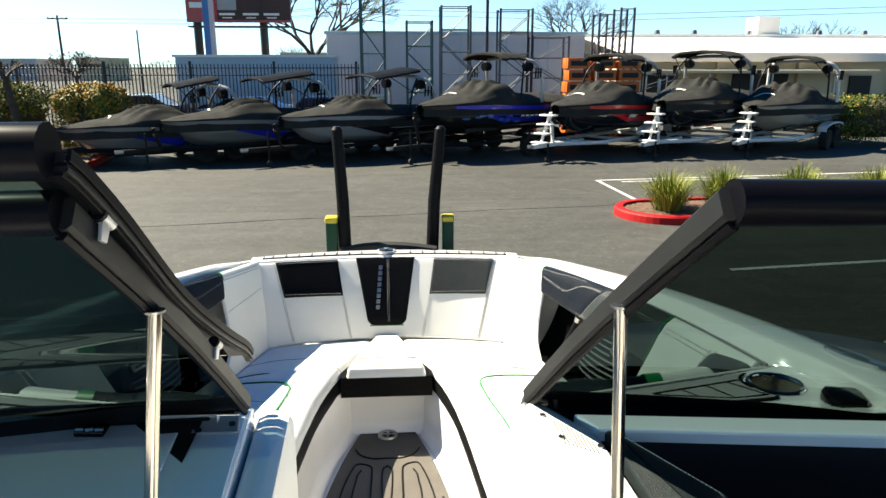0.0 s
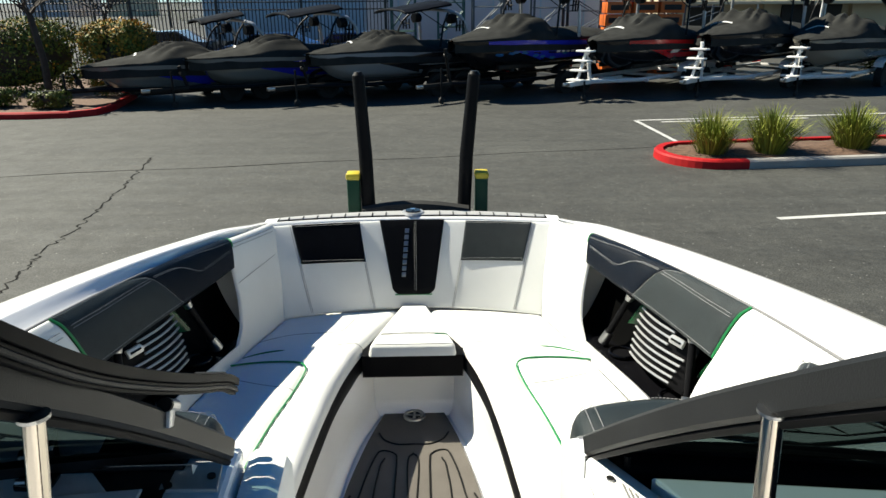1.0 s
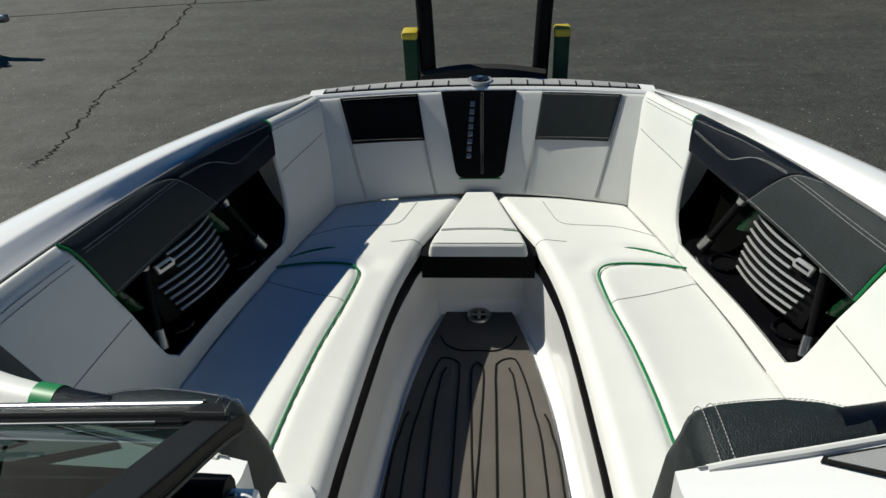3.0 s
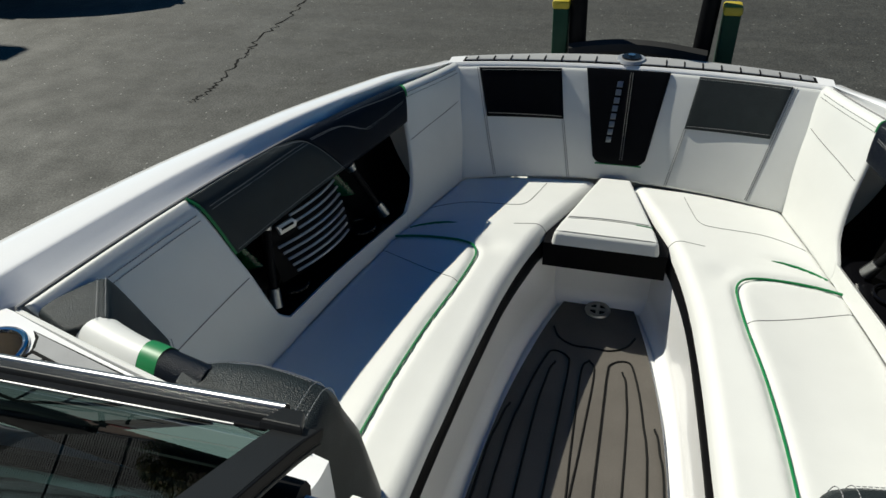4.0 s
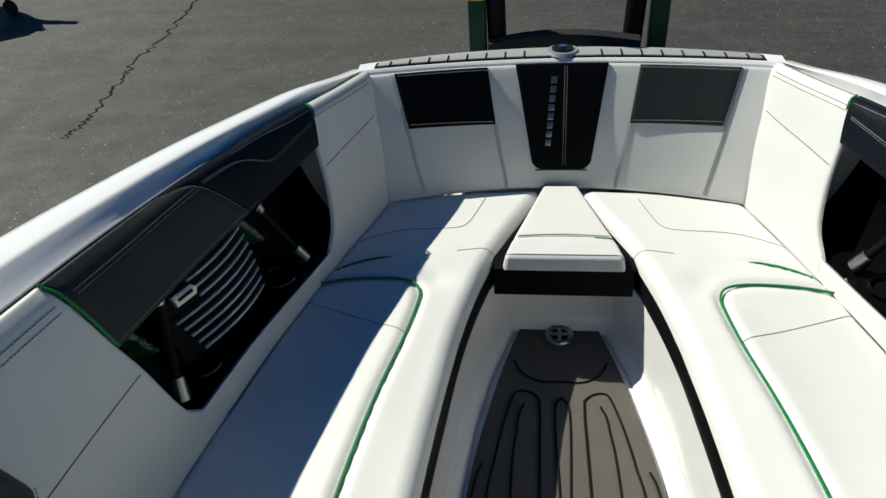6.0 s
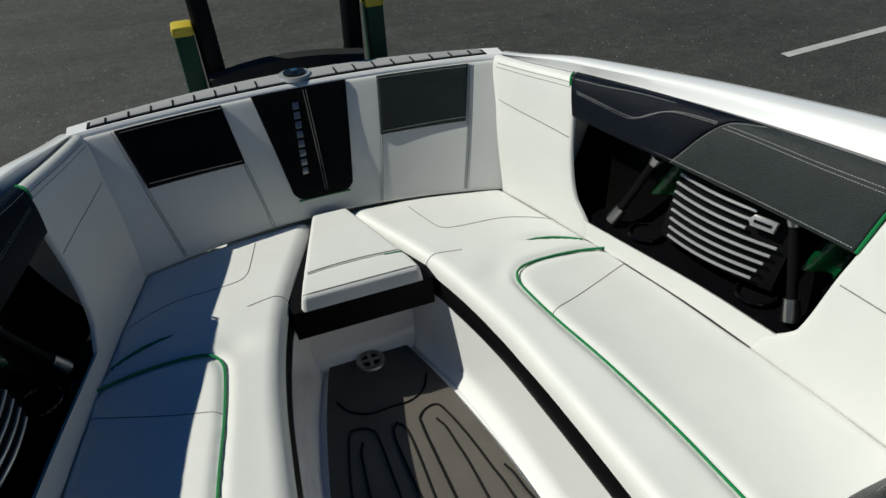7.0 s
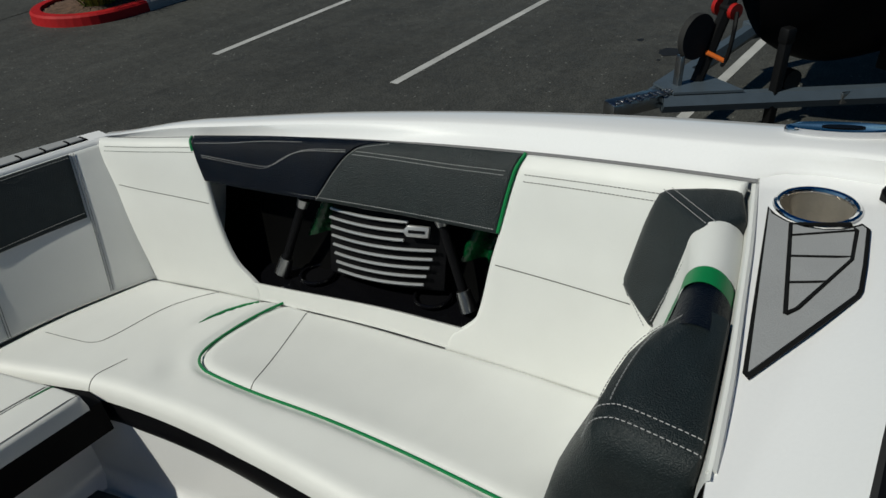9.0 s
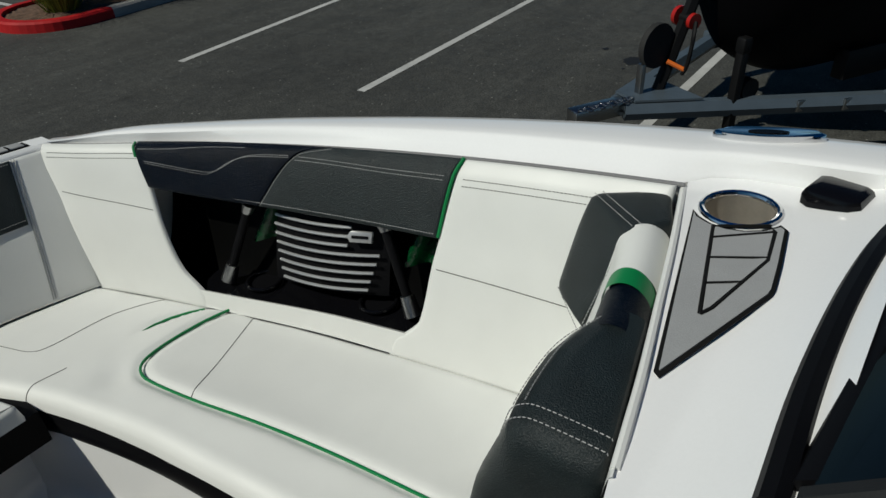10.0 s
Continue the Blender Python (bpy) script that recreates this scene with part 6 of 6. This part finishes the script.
part("bar", box(-14.0, -12.7, 49.92, 49.955, 6.5, 6.85), WHITEP, board, "pale bar", smooth=False)
part("catwalk", box(-14.0, -7.4, 49.2, 50.2, 5.2, 5.3), IRON, board, smooth=False)
part("post", tube([(-13.7, 50.5, 0), (-13.7, 50.5, 5.6)], 0.28, 10), IRON, board)
part("post", tube([(-9.2, 50.5, 0), (-9.2, 50.5, 5.6)], 0.28, 10), IRON, board)
bp = thing("sign_pole", "blue and white sign pole beside a billboard", "pole")
part("shaft", box(-12.7, -12.3, 48.2, 48.6, 0, 12), BLUE, bp, smooth=False)
part("shaft", box(-12.3, -12.05, 48.2, 48.6, 0, 12), STUCCO, bp, smooth=False)


# ---- bare trees ----
def bare_tree(x, y, h, label, r=0.16, seed=1, depth=5, spread=0.6, first=0.35):
    e = thing("bare_tree", label, "tree")
    rng = random.Random(seed)
    trunk, limbs = bmesh.new(), bmesh.new()
    top = Vector((x + rng.uniform(-0.2, 0.2), y, h * first))
    tube([(x, y, 0), (x + 0.03, y, h * first * 0.5), top], [r, r * 0.85, r * 0.75], 8, trunk)
    def grow(p, d, length, rad, n):
        q = p + d * length
        m_ = p + d * length * 0.5 + Vector((rng.gauss(0, 1), rng.gauss(0, 1), rng.gauss(0, 0.5))) * length * 0.06
        tube([p, m_, q], [rad, rad * 0.85, rad * 0.65], 5 if n > 2 else 3, limbs, cap=False)
        if n == 0:
            return
        for k in range(rng.choice((2, 3, 3))):
            nd = (d + Vector((rng.gauss(0, spread), rng.gauss(0, spread), rng.gauss(0.12, spread * 0.6)))).normalized()
            grow(q, nd, length * rng.uniform(0.62, 0.85), rad * 0.62, n - 1)
    for k in range(5):
        a = k * math.tau / 5 + rng.uniform(-0.4, 0.4)
        grow(top, Vector((math.cos(a) * 0.7, math.sin(a) * 0.7, 0.75)).normalized(), h * (1 - first) * 0.30, r * 0.5, depth)
    part("trunk", trunk, TWIG, e)
    part("crown", limbs, TWIG, e, "bare twiggy crown")
    return e


bare_tree(-10.2, 19.2, 3.3, "small pollarded bare street tree", 0.11, 3, 2, 0.45, 0.72)
bare_tree(-6.5, 57, 11.5, "large bare tree beyond a warehouse", 0.32, 4, 6, 0.45, 0.28)
bare_tree(19, 75, 11.5, "bare tree beyond a warehouse", 0.3, 5, 5, 0.5, 0.3)
bare_tree(34, 62, 7.2, "bare tree behind a low building", 0.2, 6, 4, 0.5, 0.3)
bare_tree(38, 62, 7.5, "bare tree behind a low building", 0.2, 7, 4, 0.5, 0.3)
bare_tree(52, 60, 7.5, "bare tree behind a low building", 0.25, 8, 5, 0.5, 0.3)
bare_tree(31, 34, 6.0, "bare tree beside a low building", 0.25, 9, 5, 0.6, 0.35)
bare_tree(-26.5, 60, 4.3, "bare street tree beyond an iron fence", 0.2, 10, 5, 0.55, 0.35)
bare_tree(-13.0, 90, 6.0, "distant bare street tree", 0.2, 11, 4, 0.5, 0.3)
for k, (x0, x1, y, z) in enumerate(((-75, -50, 100, 3.8), (-44, -30, 85, 3.6), (-27, -19, 75, 3.4), (-19, -12, 95, 4.2), (-13, -9.5, 70, 3.2))):
    hedge(x0, x1, y, y + 5, 0, z, 3500, HEDGE, "distant belt of olive-green trees", core=False).name = "tree_belt"

# ---- parked cars beyond the fence ----
CARW, CARB, CARG = mat("white_car_paint", (0.7, 0.7, 0.7), 0.2, coat=0.6), mat("blue_car_paint", (0.03, 0.09, 0.25), 0.2, coat=0.6), mat("grey_car_paint", (0.1, 0.1, 0.11), 0.2, coat=0.6)
CARGL = mat("car_glass", (0.01, 0.012, 0.014), 0.05, spec=0.8)


def car(x, y, paint, label):
    e = thing("car", label, "car", "cars parked beyond the fence", pose(x, y, 0))
    prof = [(-2.2, 0.35), (-2.2, 0.75), (-1.9, 0.88), (-1.1, 0.95), (-0.6, 1.38), (0.9, 1.42), (1.6, 1.0), (2.1, 0.95), (2.2, 0.7), (2.2, 0.35)]
    part("body", prism(prof, -0.85, 0.85, 0.06, fn=lambda p: Vector((p.x, p.z, p.y))), paint, e)
    gl_ = [(-0.95, 0.98), (-0.55, 1.32), (0.85, 1.35), (1.35, 1.0)]
    part("window", prism(gl_, -0.87, 0.87, 0, fn=lambda p: Vector((p.x, p.z, p.y))), CARGL, e, smooth=False)
    for wx in (-1.35, 1.35):
        for wy in (-0.88, 0.68):
            part("wheel", disc((wx, wy, 0.33), 0.33, 0.2, 18, axis=(0, 1, 0)), RUBBER, e)
    return e


car(-12.0, 33, CARG, "dark grey parked car behind an iron fence")
car(-6.6, 30.5, CARB, "blue parked car behind an iron fence")
car(-3.4, 30.8, CARB, "blue parked car behind an iron fence")
car(-9.0, 36.5, CARW, "white parked car behind an iron fence")
car(-17.5, 42, CARW, "white parked car beyond a street")

# ---- this boat's trailer: front posts with carpet guides ----
tr = thing("boat_trailer", "dark boat trailer with black bow posts and yellow-capped guides", "trailer")
onboat = lambda x, y, z: BOAT @ Vector((x, y, z))
for s, x0, x1, xc in ((1, 0.240, 0.289, 0.327), (-1, -0.216, -0.243, -0.286)):
    foot = onboat(x0, 3.40, 1.60)
    part("bow_post", tube([(foot.x, foot.y, 0.5), foot, onboat(x0 + 0.3 * (x1 - x0), 3.40, 1.95), onboat(x1, 3.40, 2.318)], [0.034, 0.034, 0.033, 0.029], 10), BLACK, tr, "tall black padded post")
    part("post_end", disc(onboat(x1, 3.40, 2.316), 0.029, 0.018, 12, r2=0.018), DKSTEEL, tr)
    c = onboat(xc, 3.40, 1.866)
    g = part("guide_post", box(c.x - 0.030, c.x + 0.030, c.y - 0.035, c.y + 0.035, 0.6, c.z - 0.022, 0.008), POSTG, tr, "dark green carpeted guide post")
    part("cap", box(c.x - 0.033, c.x + 0.033, c.y - 0.039, c.y + 0.039, c.z - 0.030, c.z + 0.004, 0.010), YELLOW, g, "yellow cap")
part("bow_pad", tube(smooth_path([onboat(x, 3.36, z) for x, z in ((-0.24, 1.675), (-0.12, 1.695), (0.0, 1.702), (0.12, 1.695), (0.26, 1.675))], 16), 0.036, 8), RUBBER, tr, "black rubber bow stop")
for s in (1, -1):
    part("rail", box(s * 0.8 - 0.05, s * 0.8 + 0.05, -3.5, 2.6, 0.42, 0.56, 0.01), GALV, tr)
    part("bunk", box(s * 0.6 - 0.06, s * 0.6 + 0.06, -3.2, 2.2, 0.50, 0.72, 0.01), DKSTEEL, tr)
    part("front_rail", tube([(s * 0.8, 2.55, 0.49), (s * 0.12, 4.2, 0.49)], 0.06, 6), GALV, tr)
    for y in (-1.2, -2.2):
        w = part("wheel", disc((s * 1.2 - 0.11, y, 0.33), 0.33, 0.22, 24, axis=(1, 0, 0)), RUBBER, tr)
part("upright", tube([(0, 3.40, 0.5), (0, 3.36, 1.70)], 0.05, 8), DKSTEEL, tr)
part("post_beam", box(-0.36, 0.36, 3.33, 3.43, 0.44, 0.62, 0.01), DKSTEEL, tr)
part("tongue", box(-0.06, 0.06, 3.7, 5.2, 0.42, 0.54, 0.01), GALV, tr)
part("jack", tube([(0.15, 4.6, 0.0), (0.15, 4.6, 1.0)], 0.03, 8), DKSTEEL, tr)

# ---- the neighbour boat and trailer ----
nb = thing("covered_boat", "large boat with a black hull standing on a grey trailer", "boat", "", pose(5.16, 2.72, -0.12, 0, 0, -118))
hb = curve([(0, 0.18), (0.4, 0.65), (1.2, 1.0), (2.5, 1.15), (6.5, 1.2)])
part("hull", grid(lambda u, v: Vector(((-1 + 2 * v) * hb(6.5 * u), 6.5 * u + 0.45 * (1 - abs(-1 + 2 * v)) * max(0, 1 - u * 5), 0.62 + 0.30 * max(0, 1 - u * 5) ** 2 + 1.0 * abs(-1 + 2 * v) ** 1.6)), 40, 24), BLACK, nb, "black hull")
part("deck", grid(lambda u, v: Vector(((-1 + 2 * v) * hb(6.5 * u), 6.5 * u, 1.67 + 0.25 * max(0, 1 - u * 5) ** 2 + 0.25 * (1 - (-1 + 2 * v) ** 2))), 30, 10), COVER, nb, "black fabric cover")
nt = thing("boat_trailer", "blue-grey boat trailer with a tongue jack and red winch", "trailer", "", pose(5.55, 2.58, 0, 0, 0, -118))
BGREY = mat("blue_grey_trailer_paint", (0.10, 0.13, 0.16), 0.4, metal=0.3, vary=0.15)
for s in (1, -1):
    part("rail", box(s * 0.95 - 0.06, s * 0.95 + 0.06, 0.9, 6.4, 0.40, 0.56, 0.01), BGREY, nt)
    part("front_rail", tube([(s * 0.95, 1.0, 0.48), (s * 0.06, -0.9, 0.48)], 0.075, 6), BGREY, nt)
    part("bunk", box(s * 0.55 - 0.06, s * 0.55 + 0.06, 0.8, 6.0, 0.56, 0.80, 0.01), DKSTEEL, nt)
part("coupler", box(-0.07, 0.07, -1.35, -0.85, 0.44, 0.56, 0.02), BRUSH, nt)
part("winch_post", tube([(0, -0.55, 0.5), (0, -0.25, 1.35)], 0.05, 6), DKSTEEL, nt)
part("winch", disc((-0.07, -0.36, 1.1), 0.075, 0.035, 18, axis=(1, 0, 0)), REDP, nt, "red winch flange")
part("winch", disc((0.06, -0.34, 1.08), 0.06, 0.035, 18, axis=(1, 0, 0)), REDP, nt, "red winch flange")
part("winch_drum", disc((-0.06, -0.35, 1.09), 0.04, 0.13, 14, axis=(1, 0, 0)), DKSTEEL, nt)
part("strap_guard", disc((-0.03, -0.60, 0.92), 0.17, 0.05, 28, axis=(1, 0.15, 0)), RUBBER, nt, "black round guard")
part("winch_handle", tube(smooth_path([(0.10, -0.34, 1.08), (0.16, -0.40, 0.95), (0.16, -0.42, 0.78), (0.12, -0.42, 0.70)], 10), 0.016, 6), DKSTEEL, nt)
part("handle_grip", tube([(0.05, -0.52, 0.80), (0.14, -0.42, 0.74)], 0.018, 8), ORANGE, nt, "orange grip")
part("step_plate", box(-0.03, 0.03, -0.74, -0.70, 0.50, 0.80, 0.004), BRUSH, nt, "bright tread plate")
for q in range(9):
    part("chain_link", ring((0.07 + 0.01 * (q % 2), -0.86 - 0.055 * q, 0.575), 0.028, 0.007, 12, axis=(0.5 * (q % 2), 0, 1)), BRUSH, nt)
part("tongue_plate", prism([(-0.12, -0.85), (0.12, -0.85), (0.34, -0.38), (-0.34, -0.38)], 0.555, 0.572, 0.0), BGREY, nt)
part("jack", box(0.385, 0.455, -0.185, -0.115, 0.20, 0.98, 0.01), DKSTEEL, nt, "black tongue jack")
part("jack_head", box(0.375, 0.465, -0.195, -0.105, 0.90, 1.02, 0.02), DKSTEEL, nt)
part("jack_swivel", disc((0.33, -0.02, 0.60), 0.085, 0.12, 18, axis=(1, 0, 0)), DKSTEEL, nt)
part("jack_foot", disc((0.42, -0.15, 0.0), 0.09, 0.06, 14), DKSTEEL, nt)
for k in (0.30, 0.62):
    part("reflector", box(0.06 + 0.468 * (k + 0.9) + 0.045, 0.06 + 0.468 * (k + 0.9) + 0.066, k - 0.05, k + 0.05, 0.44, 0.53, 0.004), BRUSH, nt, "small bright plate")
STAIN = mat("oil_stain", (0.010, 0.010, 0.010), 0.6, vary=0.3, scale=6)
for x, y, r in ((7.25, 3.88, 0.15), (7.49, 4.34, 0.05), (6.94, 3.88, 0.025)):
    bm = bmesh.new()
    bm.faces.new([bm.verts.new((x + r * (1 + 0.25 * noise.noise(Vector((k * 0.5, x, y)))) * math.cos(k * math.tau / 26), y + 0.8 * r * (1 + 0.25 * noise.noise(Vector((k * 0.5, y, x)))) * math.sin(k * math.tau / 26), 0.0035)) for k in range(26)])
    tagged(part("oil_stain", bm, STAIN, smooth=False), "dark round oil stain on the asphalt", "stain", kind="structure")
# a lamp post beside the lot, which casts a shadow across the asphalt
lp = pole(-13.6, 9.4, 6.2, 0.06, IRON, "slim dark lamp post beside the lot")
part("arm", tube([(-13.6, 9.4, 6.1), (-12.8, 9.25, 6.15)], 0.05, 6), IRON, lp)
part("lamp_head", box(-13.1, -12.3, 9.05, 9.45, 6.08, 6.26, 0.03), IRON, lp)

far_boat((-7.6, 9.35), 84, 1.5, "grey", "black", False)
far_trailer((-7.6, 9.35), 84, 1.5, DKSTEEL, False)
